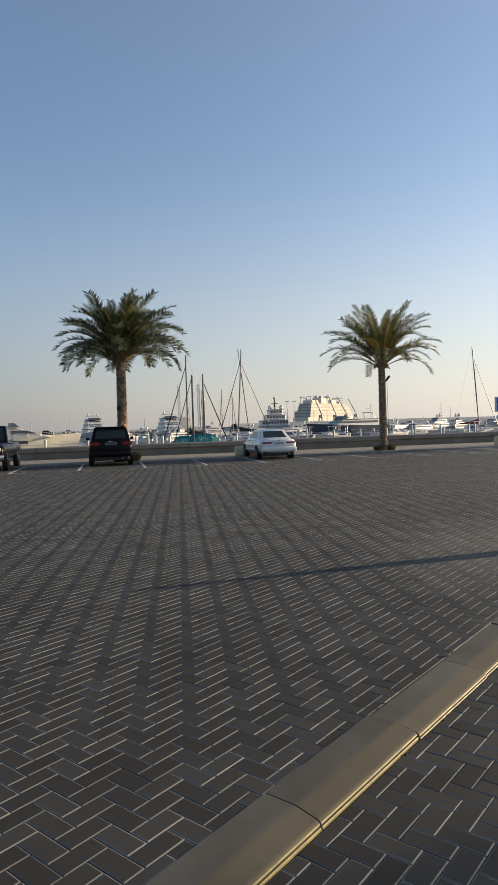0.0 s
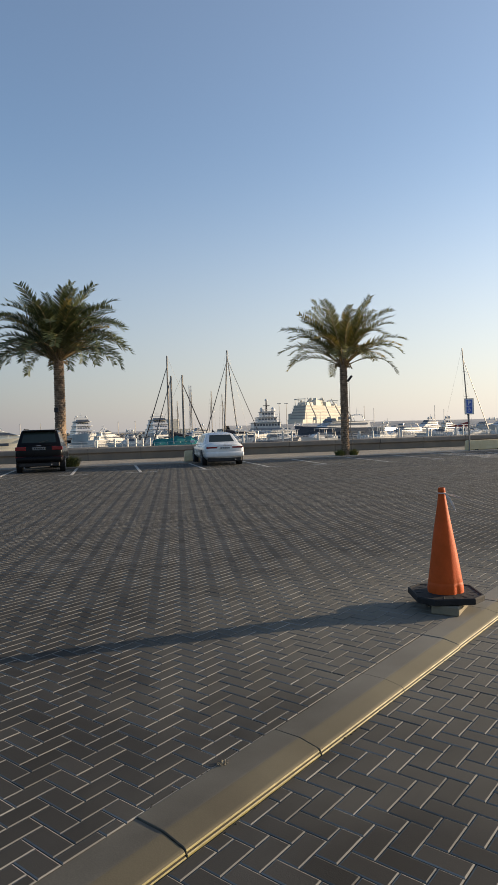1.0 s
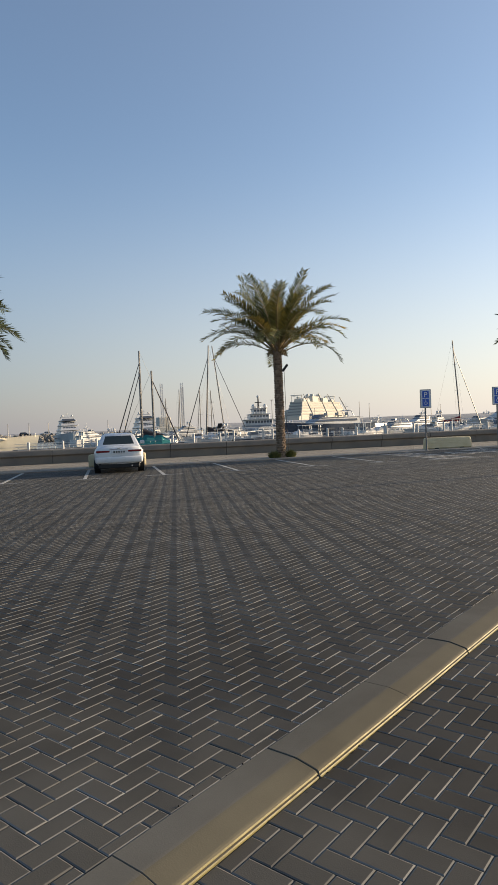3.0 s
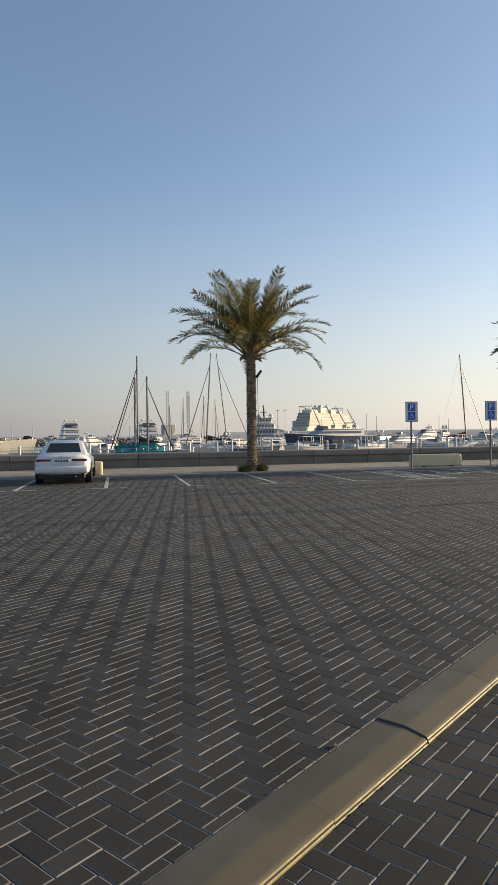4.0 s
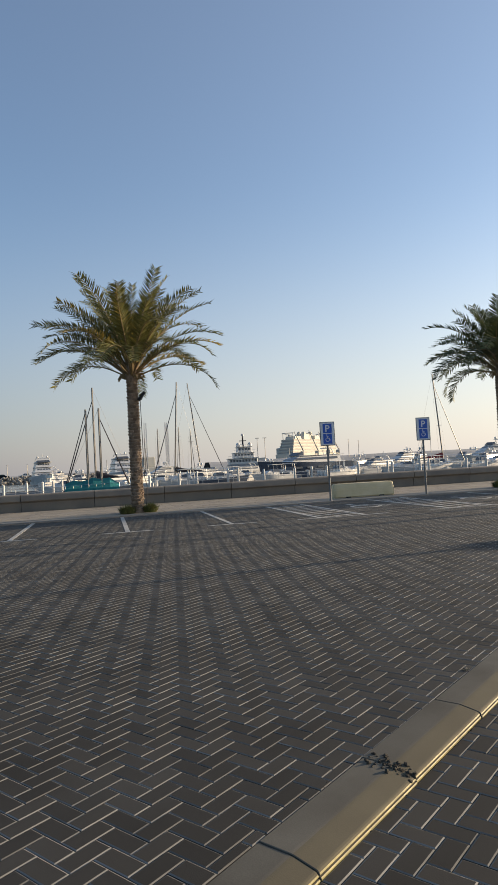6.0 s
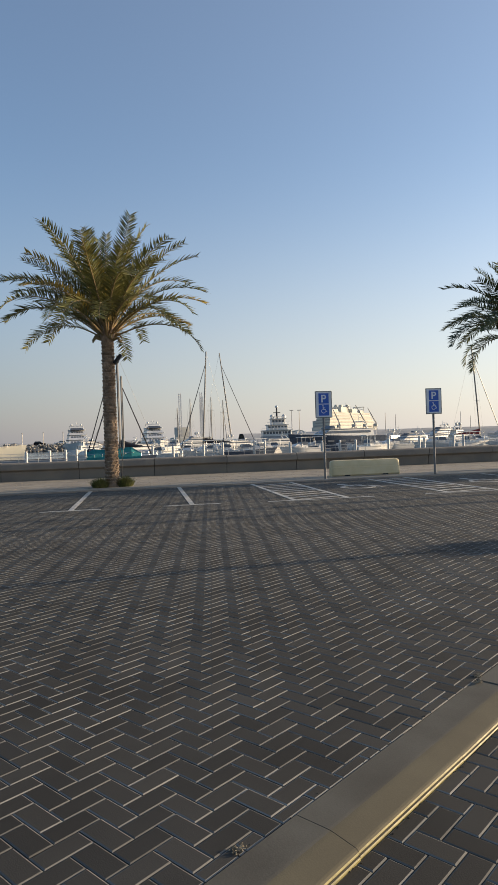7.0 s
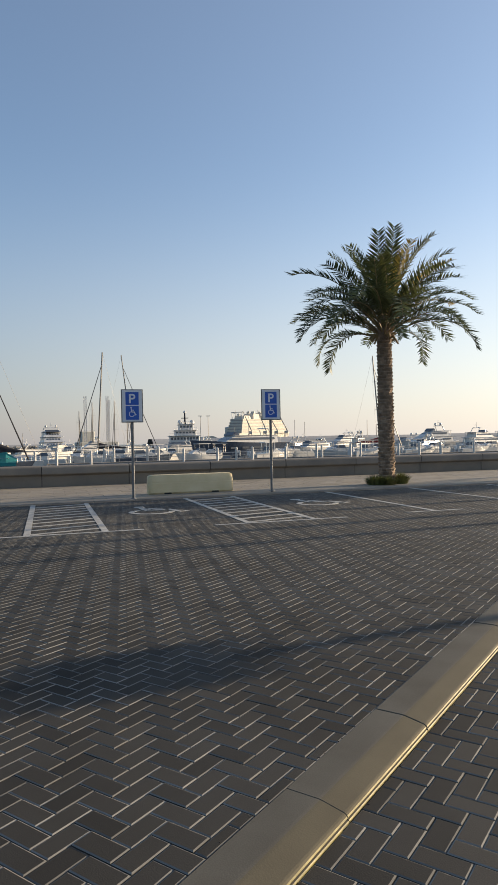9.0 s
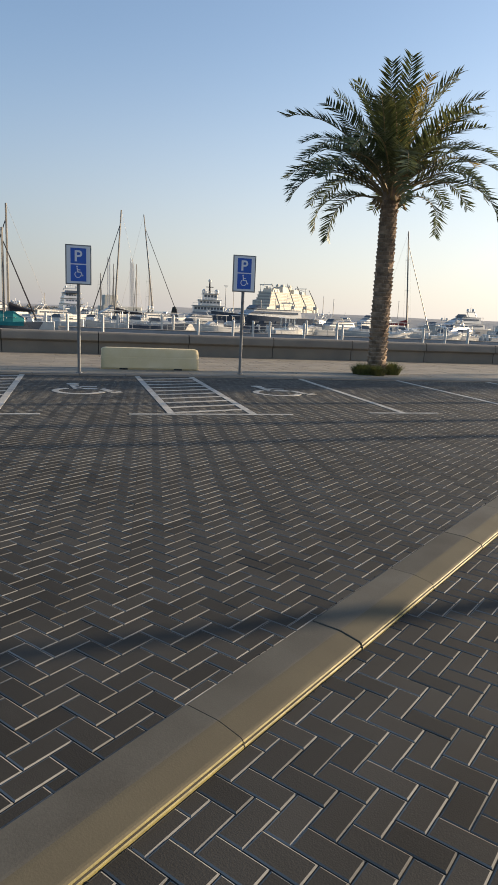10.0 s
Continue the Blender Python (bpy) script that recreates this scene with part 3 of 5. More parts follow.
bm = B()
loft(bm, [arch(0.0, 0.72), arch(0.008, 0.86), arch(0.025, 0.94), arch(0.06, 0.985), arch(0.12, 1.0)])
part("end_cap", bm, bump_black, hump, "rounded black end", 60)
for i in range(6):
    x0 = 0.123 + i * 0.5
    bm = B()
    loft(bm, [arch(x0), arch(x0 + 0.497)])
    seg = part("segment", bm, bump_yellow if i % 2 == 0 else bump_black, hump, "worn yellow segment" if i % 2 == 0 else "black segment", 60)
    for j in range(9):
        bm = B()
        g = math.pi * (j + 1.5) / 12
        loft(bm, [[(x0 + 0.02, W2 * math.cos(g + s), H * math.sin(g + s) ** 0.8 + h_) for s, h_ in ((-0.05, -0.002), (-0.02, 0.005), (0.02, 0.005), (0.05, -0.002))],
                  [(x0 + 0.477, W2 * math.cos(g + s), H * math.sin(g + s) ** 0.8 + h_) for s, h_ in ((-0.05, -0.002), (-0.02, 0.005), (0.02, 0.005), (0.05, -0.002))]])
        part("tread_rib", bm, bump_yellow if i % 2 == 0 else bump_black, seg)
    for j in range(14):
        xr = x0 + 0.03 + j * 0.0335
        bm = B()
        loft(bm, [[(xr + dx, q[1] * 1.0, q[2] + dz) for q in arch(0, 1.0)[1:-1]] for dx, dz in ((-0.008, -0.003), (-0.004, 0.005), (0.004, 0.005), (0.008, -0.003))], False)
        part("cross_rib", bm, bump_yellow if i % 2 == 0 else bump_black, seg)
    part("bolt", tube(B(), [(x0 + 0.25, 0, H - 0.002), (x0 + 0.25, 0, H + 0.004)], 0.014, 8), bump_black, seg)


# dirt and weeds caught along the kerb
rd = random.Random(14)
for x, y in ((-0.262, 5.40), (-0.28, 4.02), (-0.25, 23.86), (-0.29, 23.95), (-0.30, 21.92), (-0.27, 9.95), (-0.28, 14.6), (-0.27, 18.9)):
    bm = B()
    for i in range(26):
        c = Vector((rd.gauss(0, 0.015), rd.gauss(0, 0.025), 0.004))
        mm = Matrix.Translation(c) @ Euler((rd.uniform(0, 6), rd.uniform(0, 6), rd.uniform(0, 6))).to_matrix().to_4x4() @ Matrix.Diagonal((rd.uniform(0.003, 0.010), rd.uniform(0.002, 0.006), rd.uniform(0.002, 0.005), 1))
        bmesh.ops.create_icosphere(bm, subdivisions=1, radius=1.0, matrix=mm)
    for i in range(14):
        a = rd.uniform(0, 6.28)
        tube(bm, [(0, 0, 0), (0.03 * math.cos(a), 0.03 * math.sin(a), rd.uniform(0.005, 0.02)), (0.042 * math.cos(a + 0.3), 0.042 * math.sin(a + 0.3), rd.uniform(0.0, 0.015))], [0.0022, 0.0018, 0.001], 3)
    bmesh.ops.scale(bm, vec=(0.65, 0.65, 0.65), verts=bm.verts)
    solo("dried_weed", bm, block_mat, pose(x, y, 0.001), "dried weed and grit caught by the kerb", "weed", "kerb weeds", "stuff")

# broken kerb joint full of crumbled mortar
bm = B()
for i in range(70):
    c = Vector((rd.uniform(-0.25, 0.0), rd.gauss(0, 0.028), 0.0))
    c.z = -0.004 if c.x < -0.11 else -0.004 + (c.x + 0.11) * -0.24
    k = rd.uniform(0.006, 0.022)
    mm = Matrix.Translation(c) @ Euler((rd.uniform(0, 6), rd.uniform(0, 6), rd.uniform(0, 6))).to_matrix().to_4x4() @ Matrix.Diagonal((k, k * rd.uniform(0.5, 0.9), k * rd.uniform(0.4, 0.8), 1))
    bmesh.ops.create_icosphere(bm, subdivisions=1, radius=1.0, matrix=mm)
part("crumbled_joint", bm, sand_mat, kerb, "broken kerb joint full of dark crumbled mortar").matrix_basis = pose(0, 20.42, 0)
part("lifting_hole", tube(B(), [(-0.139, 24.84, -0.01), (-0.139, 24.84, -0.0014)], 0.016, 12), rubber_mat, kerb, "small dark round lifting hole")

# crumbled sand and grit along both feet of the kerb
rg = random.Random(64)
for name, x0, x1, z, n in (("grit_road_side", 0.009, 0.024, ROAD_Z - 0.002, 620), ("grit_inner_side", KERB_IN - 0.024, KERB_IN - 0.006, -0.003, 620)):
    bm = B()
    for k in range(n):
        y = rg.uniform(-2, 34)
        if math.sin(y * 2.3) + math.sin(y * 5.1 + 1) < -0.4:
            continue
        q = rg.uniform(0.002, 0.0055)
        bmesh.ops.create_icosphere(bm, subdivisions=1, radius=q, matrix=pose(rg.uniform(x0, x1), y, z, rg.uniform(0, 90), rg.uniform(0, 90), 0) @ Matrix.Diagonal((1, rg.uniform(1, 2.2), 0.6, 1)))
    solo("kerb_grit", bm, sand_mat, Matrix(), "dark sandy grit crumbled along the kerb's foot", "grit", "kerb grit", "stuff")

# ---- date palms ----


def frond_mesh(length, droop, seed, mat, side=0.50, wide=0.027):
    """A pinnate leaf along +x that arches over: tapered stalk and two rows of stiff pointed leaflets in a V."""
    r = random.Random(seed)
    bm = B()
    n = 17
    pts, tans = [], []
    p = Vector((0, 0, 0))
    sway = r.uniform(-0.16, 0.16)
    for i in range(n):
        pts.append(p.copy())
        t = i / (n - 1)
        a = -droop * t ** 1.7
        d = Vector((math.cos(a), sway * math.sin(2.2 * t), math.sin(a))).normalized()
        tans.append(d)
        p = p + d * length / (n - 1)
    tube(bm, pts, [0.030 * (1 - t) ** 1.6 + 0.005 for t in (i / (n - 1) for i in range(n))], 5)
    for f in bm.faces:
        f.material_index = 1
    m = 54
    for sgn in (-1, 1):
        for k in range(m):
            t = 0.20 + 0.79 * (k + r.uniform(-0.35, 0.35)) / m
            f = t * (n - 1)
            i = min(int(f), n - 2)
            c = pts[i].lerp(pts[i + 1], f - i)
            d = tans[i]
            up = Vector((-d.z, 0, d.x))
            out = Vector((0, sgn, 0))
            env = math.sin(min(1.0, (t - 0.12) / 0.28) * math.pi / 2) * (1 - 0.50 * max(0, (t - 0.55) / 0.45) ** 1.4)
            l = side * env * r.uniform(0.82, 1.1)
            w = wide * r.uniform(0.8, 1.2)
            way = (out * r.uniform(0.75, 1.0) + d * r.uniform(0.55, 0.9) + up * r.uniform(0.0, 0.55)).normalized()
            mid = c + way * l * 0.45
            tip = c + way * l + Vector((0, 0, -0.10 * l))
            s = d * w
            v = [bm.verts.new(q) for q in (c - s * 0.45, c + s * 0.45, mid + s, mid - s, tip)]
            bm.faces.new((v[0], v[1], v[2], v[3]))
            bm.faces.new((v[3], v[2], v[4]))
    return mesh_of("frond", bm, [mat, stem_mat])


# from the upright inner leaves to the arching outer ones
BENDS = (0.50, 0.75, 1.0, 1.25, 1.45, 1.62)
FRONDS = [frond_mesh(3.5, dr, sd_, frond_mat) for sd_, dr in enumerate(BENDS)]
THICK = [frond_mesh(3.5, dr * 1.25, sd_ + 50, frond_mat, 0.60, 0.033) for sd_, dr in enumerate(BENDS)]
GOLDEN = [frond_mesh(3.5, dr * 1.1, sd_ + 80, frond_gold) for sd_, dr in enumerate(BENDS)]
FRONDS_DRY_SUNLIT = [frond_mesh(3.1, 1.3, 31, frond_dry, 0.44), frond_mesh(3.1, 0.8, 32, frond_dry, 0.44)]


def trunk_mesh(height, r0, r1, seed):
    r = random.Random(seed)
    bm = B()
    prof = []
    n = 30
    for i in range(n + 1):
        t = i / n
        prof.append(((r0 * (1 - t) + r1 * t) * (1 + 0.25 * max(0, 0.06 - t) / 0.06) * (1.0 + 0.015 * math.sin(t * 40)), t * height - 0.1))
    lathe(bm, prof, 16)
    z, row = 0.12, 0
    while z < height - 0.15:
        t = z / height
        rad = r0 * (1 - t) + r1 * t
        k = 11
        for j in range(k):
            a = 2 * math.pi * (j + 0.5 * (row % 2)) / k + r.uniform(-0.08, 0.08)
            c = Vector((math.cos(a), math.sin(a), 0))
            s = Vector((-c.y, c.x, 0))
            w, h, o = 0.075 * rad / 0.22 * r.uniform(0.85, 1.1), 0.085 * r.uniform(0.8, 1.2), 0.036 * r.uniform(0.6, 1.5)
            q = c * (rad - 0.006) + Vector((0, 0, z))
            vs = [bm.verts.new(x) for x in (q - s * w - Vector((0, 0, h * 0.5)), q + s * w - Vector((0, 0, h * 0.5)), q + s * w * 0.7 + c * o + Vector((0, 0, h * 0.5)), q - s * w * 0.7 + c * o + Vector((0, 0, h * 0.5)), q + s * w + Vector((0, 0, h * 0.75)), q - s * w + Vector((0, 0, h * 0.75)))]
            for f in ((0, 1, 2, 3), (3, 2, 4, 5), (0, 3, 5), (1, 4, 2)):
                bm.faces.new([vs[g] for g in f])
        z += 0.105
        row += 1
    return mesh_of("trunk", bm, bark_mat)


def palm(m, label, height, seed, count=46, size=1.0, lamp=True, tuft=True, dates=True, dry=0.06, leaves=FRONDS, girth=0.195, switch_box=0.0, spread=57):
    r = random.Random(seed)
    ob = thing("palm_tree", m, label, "palm tree", "date palms")
    lean = Matrix.Rotation(r.uniform(-0.012, 0.012), 4, "X")
    part("trunk", trunk_mesh(height, girth, girth * 0.86, seed), None, ob).matrix_basis = lean
    bm = B()
    lathe(bm, [(0.17, height - 0.25), (0.22, height - 0.08), (0.23, height + 0.12), (0.16, height + 0.4), (0.05, height + 0.65)], 12)
    part("crown_heart", bm, bark_mat, ob, "brown fibrous heart of the crown")
    for i in range(count):
        t = (i + 0.5) / count
        el = 80 - spread * t ** 0.9 + r.uniform(-7, 7)
        az = i * 137.5 + r.uniform(-12, 12)
        k = size * (0.74 + 0.26 * math.sin(math.pi * min(1, 0.1 + t * 0.75))) * r.uniform(0.84, 1.06)
        q = leaves[min(5, max(0, int(t * 6 + r.uniform(-0.7, 0.7))))]
        if r.random() < dry and t < 0.8:
            q = FRONDS_DRY_SUNLIT[0 if t > 0.4 else 1]
        base_z = height + 0.30 - 0.42 * t
        f = part("frond", q, None, ob)
        f.matrix_basis = Matrix.Translation((0.10 * math.cos(radians(az)), 0.10 * math.sin(radians(az)), base_z)) @ pose(0, 0, 0, 0, 0, az) @ pose(0, 0, 0, 0, -el, 0) @ pose(0, 0, 0, r.uniform(-28, 28)) @ Matrix.Scale(k, 4)
    for i in range(9):
        az = r.uniform(0, 360)
        bm = tube(B(), [(0.2, 0, 0), (0.36, 0, 0.04), (0.45, 0, -0.10)], [0.05, 0.04, 0.03], 5)
        part("cut_stub", bm, stem_mat, ob).matrix_basis = pose(0, 0, height - 0.12 + r.uniform(-0.1, 0.15), 0, 0, az)
    if dates:
        for i in range(5):
            az = r.uniform(0, 360)
            bm = B()
            tube(bm, [(0, 0, 0), (0.45, 0, 0.55), (0.8, 0, 0.62)], [0.03, 0.022, 0.016], 5)
            for j in range(34):
                x0 = r.uniform(0.6, 0.85)
                e = Vector((x0 + r.uniform(-0.1, 0.3), r.uniform(-0.2, 0.2), 0.62 - r.uniform(0.15, 0.6)))
                tube(bm, [(x0, 0, 0.6), tuple(e)], [0.009, 0.007], 3)
            part("date_stalk", bm, date_mat, ob, "yellow bare date stalks").matrix_basis = pose(0, 0, height + 0.35, 0, r.uniform(-20, 10), az)
    if switch_box:
        part("junction_box", box(B(), (-0.11, -girth - 0.10, switch_box), (0.11, -girth + 0.02, switch_box + 0.22), 0.02), dark_plastic, ob, "small dark junction box")
        part("cable", tube(B(), [(0.02, -girth - 0.05, switch_box), (0.03, -girth - 0.05, 1.2), (0.05, -girth - 0.06, 0.0)], 0.012, 5), dark_plastic, ob)
    if lamp:
        bm = box(B(), (0.0, -0.10, -0.03), (0.36, 0.10, 0.07), 0.02)
        lm = part("spotlight", bm, dark_plastic, ob, "small black spotlight strapped to the trunk")
        lm.matrix_basis = pose(0.20, -0.08, 3.80, 0, -52, -8)
        bm = tube(B(), [(0.20, 0, 3.80), (0.30, -0.03, 3.86), (0.33, -0.06, 3.95)], 0.018, 6)
        part("bracket", bm, dark_plastic, ob)
        pts = [(0.24, -0.12, 3.8), (0.25, -0.12, 2.4), (0.26, -0.12, 1.2), (0.33, -0.14, 0.9), (0.30, -0.12, 0.4), (0.22, -0.2, 0.0)]
        part("cable", tube(B(), pts, 0.011, 5), dark_plastic, ob, "loose black cable down the trunk")
    return ob


def tuft(m, seed, clumps):
    """Rounded grass clumps: each (x, y, radius, height)."""
    r = random.Random(seed)
    bm = B()
    for cx, cy, rad, h in clumps:
        for i in range(int(2600 * rad)):
            a, d = r.uniform(0, 2 * math.pi), rad * math.sqrt(r.random())
            p = Vector((cx + d * math.cos(a) * 0.8, cy + d * math.sin(a) * 0.8, 0))
            k = d / rad
            l = h * r.uniform(0.65, 1.12) * math.sqrt(1.05 - 0.6 * k * k)
            o = Vector((math.cos(a) * k * 0.6 + r.uniform(-0.22, 0.22), math.sin(a) * k * 0.6 + r.uniform(-0.22, 0.22), 1)).normalized()
            s = Vector((o.y, -o.x, 0)).normalized() * 0.007
            v = [bm.verts.new(x) for x in (p - s, p + s, p + o * l * 0.6 + s * 0.7, p + o * l * 0.6 - s * 0.7, p + o * l + Vector((o.x, o.y, -0.15)) * l * 0.35)]
            bm.faces.new(v[:4])
            bm.faces.new((v[3], v[2], v[4]))
    solo("grass_tuft", bm, grass_mat, m, "clump of green and dry grass round a palm's foot", "grass", "grass clumps", "stuff")


palm(quay(-20.75, 1.0, 0.028, -28), "tall full date palm with dense drooping fronds", 5.0, 3, 84, 1.12, lamp=False, leaves=THICK, girth=0.245, switch_box=2.55, spread=50)
palm(quay(-6.6, 1.0, 0.028, 0), "date palm with a sparse crown in sunlit yellow and a trunk spotlight", 4.7, 11, 58, 1.10, dry=0.18, leaves=GOLDEN, spread=51)
palm(quay(7.85, 1.25, 0.028, 70), "date palm with thick dark fronds and yellow date stalks", 4.6, 17, 54, 0.96, lamp=False, leaves=THICK, girth=0.235, spread=60)
for u in (22.6, 37.1):
    palm(quay(u, 1.2, 0.028, u), "date palm further along the walkway", 4.7, int(u), 44, 1.0, lamp=False, dates=False)
# added out of view only to shade the near paving at the start
palm(pose(19.2, 24.6, ROAD_Z, 0, 0, 130), "unseen date palm added for its shadow on the road", 5.0, 43, 80, 1.05, lamp=False, dates=False, leaves=THICK)
tuft(quay(-6.6, 0.95, 0.028), 1, ((-0.36, -0.10, 0.30, 0.36), (0.40, 0.0, 0.28, 0.38), (0.05, 0.38, 0.24, 0.30)))
tuft(quay(7.85, 1.2, 0.028), 2, ((-0.46, -0.12, 0.34, 0.36), (-0.16, -0.34, 0.24, 0.30), (0.42, -0.02, 0.27, 0.40)))
tuft(quay(-20.55, 0.7, 0.028), 3, ((-0.42, 0.05, 0.36, 0.56), (0.30, -0.10, 0.34, 0.60), (0.0, -0.30, 0.26, 0.48)))

# ---- parked cars ----
def wheel(parent, x, y, r, w, rim):
    s = 1 if y > 0 else -1
    bm = B()
    rings = []
    for yy, rr in ((-w / 2, r * 0.66), (-w / 2, r * 0.93), (-w / 2 + 0.03, r), (w / 2 - 0.03, r), (w / 2, r * 0.93), (w / 2, r * 0.66)):
        rings.append([(x + rr * math.cos(2 * math.pi * k / 22), y + yy, r + rr * math.sin(2 * math.pi * k / 22)) for k in range(22)])
    loft(bm, rings, True, False)
    wh = part("wheel", bm, rubber_mat, parent, "black tyre", 40)
    bm = B()
    lathe(bm, [(0.01, 0.0), (r * 0.2, 0.012), (r * 0.24, 0.0), (r * 0.6, -0.03), (r * 0.67, 0.01), (r * 0.67, -0.10)], 20)
    bmesh.ops.transform(bm, matrix=pose(x, y + s * w / 2, r, -90 * s, 0, 0), verts=bm.verts)
    part("rim", bm, rim, wh, "silver wheel rim", 40)
    for k in range(5):
        bm = box(B(), (-0.018, -0.004, r * 0.1), (0.018, 0.006, r * 0.64), 0.003)
        bmesh.ops.transform(bm, matrix=pose(x, y + s * (w / 2 + 0.004), r) @ Matrix.Rotation(2 * math.pi * k / 5, 4, "Y"), verts=bm.verts)
        part("spoke", bm, rim, wh)


def patch(bm, a, b, c, d, s0, s1, t0, t1, off):
    """A pane on the quad a-b (bottom) d-c (top), between the shares s and t, lifted off by off."""
    a, b, c, d = (Vector(q) for q in (a, b, c, d))
    nrm = (b - a).cross(d - a).normalized() * off

    def at(s, t):
        return a.lerp(b, s).lerp(d.lerp(c, s), t)
    ring = [at(s0, t0), at(s1, t0), at(s1, t1), at(s0, t1)]
    loft(bm, [[q - nrm * 0.5 for q in ring], [q + nrm for q in ring]])
    return bm


def section(x, w, z0, z1, n=20, p=5.0, tuck=0.90):
    """A rounded car section: near-square with soft corners and a slight tuck under the sill."""
    ring = []
    zm, hh = (z0 + z1) / 2, (z1 - z0) / 2
    for k in range(n):
        g = 2 * math.pi * (k + 0.5) / n
        cx, cz = math.cos(g), math.sin(g)
        r = (abs(cx) ** p + abs(cz) ** p) ** (-1 / p)
        yy, zz = w * r * cx, zm + hh * r * cz
        if zz < zm:
            yy *= 1 - (1 - tuck) * ((zm - zz) / hh) ** 2
        ring.append((x, yy, zz))
    return ring


def car(m, label, kind, paint):
    """Nose towards +x. kind: saloon, wagon or pickup."""
    ln, hw, z0, zb, zt, wr = {"saloon": (4.75, 0.88, 0.20, 0.95, 1.42, 0.315), "wagon": (4.82, 0.965, 0.27, 1.13, 1.76, 0.375), "pickup": (5.6, 1.0, 0.40, 1.22, 1.95, 0.42)}[kind]
    name = {"saloon": "car", "wagon": "suv", "pickup": "pickup_truck"}[kind]
    ob = thing(name, m, label, "car", "parked cars")
    h = ln / 2
    if kind == "saloon":
        st = [(-h, 0.78, z0 + 0.20, 0.80), (-h + 0.03, 0.88, z0 + 0.10, 0.90), (-h + 0.12, 0.95, z0 + 0.03, 0.955), (-h + 0.5, 0.99, z0, 0.975), (-h + 1.0, 1.0, z0, zb + 0.015), (0, 1.0, z0, zb), (h - 1.45, 1.0, z0, zb - 0.03), (h - 0.7, 0.97, z0, zb - 0.11), (h - 0.25, 0.92, z0 + 0.02, zb - 0.20), (h - 0.06, 0.84, z0 + 0.06, 0.66), (h, 0.72, z0 + 0.14, 0.56)]
        gx = (-h + 0.60, -h + 1.34, 0.46, 1.30)
        gw = (0.90, 0.66)
    elif kind == "wagon":
        st = [(-h, 0.80, z0 + 0.18, 1.02), (-h + 0.03, 0.90, z0 + 0.10, 1.10), (-h + 0.12, 0.96, z0 + 0.04, zb), (-h + 0.5, 0.99, z0, zb + 0.02), (0, 1.0, z0, zb), (h - 1.4, 1.0, z0, zb - 0.01), (h - 0.6, 0.97, z0, zb - 0.07), (h - 0.15, 0.92, z0 + 0.04, zb - 0.16), (h, 0.80, z0 + 0.15, 0.82)]
        gx = (-h + 0.09, -h + 0.46, 0.30, 1.12)
        gw = (0.91, 0.74)
    else:
        st = [(-h, 0.92, z0 + 0.1, zb - 0.02), (-h + 0.06, 0.98, z0 + 0.02, zb), (0, 1.0, z0, zb), (h - 1.5, 1.0, z0, zb + 0.02), (h - 0.4, 0.98, z0, zb - 0.03), (h - 0.08, 0.95, z0 + 0.03, zb - 0.09), (h, 0.88, z0 + 0.1, zb - 0.2)]
        gx = (-0.85, -0.62, 0.50, 1.22)
        gw = (0.92, 0.76)
    bm = B()
    loft(bm, [section(x, hw * k, a, b) for x, k, a, b in st])
    part("body", bm, paint, ob, "", 50)
    # cabin shell with pillars and roof, glazed with panes set on it
    wb, wt_ = hw * gw[0], hw * gw[1]
    zl, zr = zb - 0.06, zt - 0.05
    lo = [(gx[0], wb, zl), (gx[0], -wb, zl), (gx[3], -wb, zl), (gx[3], wb, zl)]
    hi = [(gx[1], wt_, zr), (gx[1], -wt_, zr), (gx[2], -wt_, zr), (gx[2], wt_, zr)]
    ti = 0.20 if kind == "saloon" else 0.10
    top = [(gx[1] + ti, wt_ - ti, zt), (gx[1] + ti, -wt_ + ti, zt), (gx[2] - ti, -wt_ + ti, zt), (gx[2] - ti, wt_ - ti, zt)]
    bm = B()
    loft(bm, [lo, hi, top])
    bmesh.ops.bevel(bm, geom=[e for e in bm.edges if max(v.co.z for v in e.verts) > zl + 0.01], offset=0.075 if kind == "saloon" else 0.045, segments=3, affect="EDGES", profile=0.5)
    shell = part("cabin", bm, paint, ob, "", 40)
    s_edge = 0.12 if kind == "saloon" else 0.09
    part("rear_window", patch(B(), lo[0], lo[1], hi[1], hi[0], s_edge, 1 - s_edge, 0.26 if kind == "saloon" else 0.24, 0.88 if kind == "saloon" else 0.93, 0.006), glass_mat, shell, "tinted rear window")
    part("windscreen", patch(B(), lo[2], lo[3], hi[3], hi[2], 0.07, 0.93, 0.18, 0.94, 0.004), glass_mat, shell, "tinted windscreen")
    for a, b, c, d, flip in ((lo[1], lo[2], hi[2], hi[1], False), (lo[3], lo[0], hi[0], hi[3], True)):
        cuts = ((0.20, 0.50), (0.53, 0.86)) if kind != "wagon" else ((0.07, 0.24), (0.27, 0.55), (0.58, 0.87))
        if flip:
            cuts = [(1 - v, 1 - u) for u, v in cuts]
        for u0, u1 in cuts:
            part("side_window", patch(B(), a, b, c, d, u0, u1, 0.20, 0.88, 0.004), glass_mat, shell, "tinted side window")
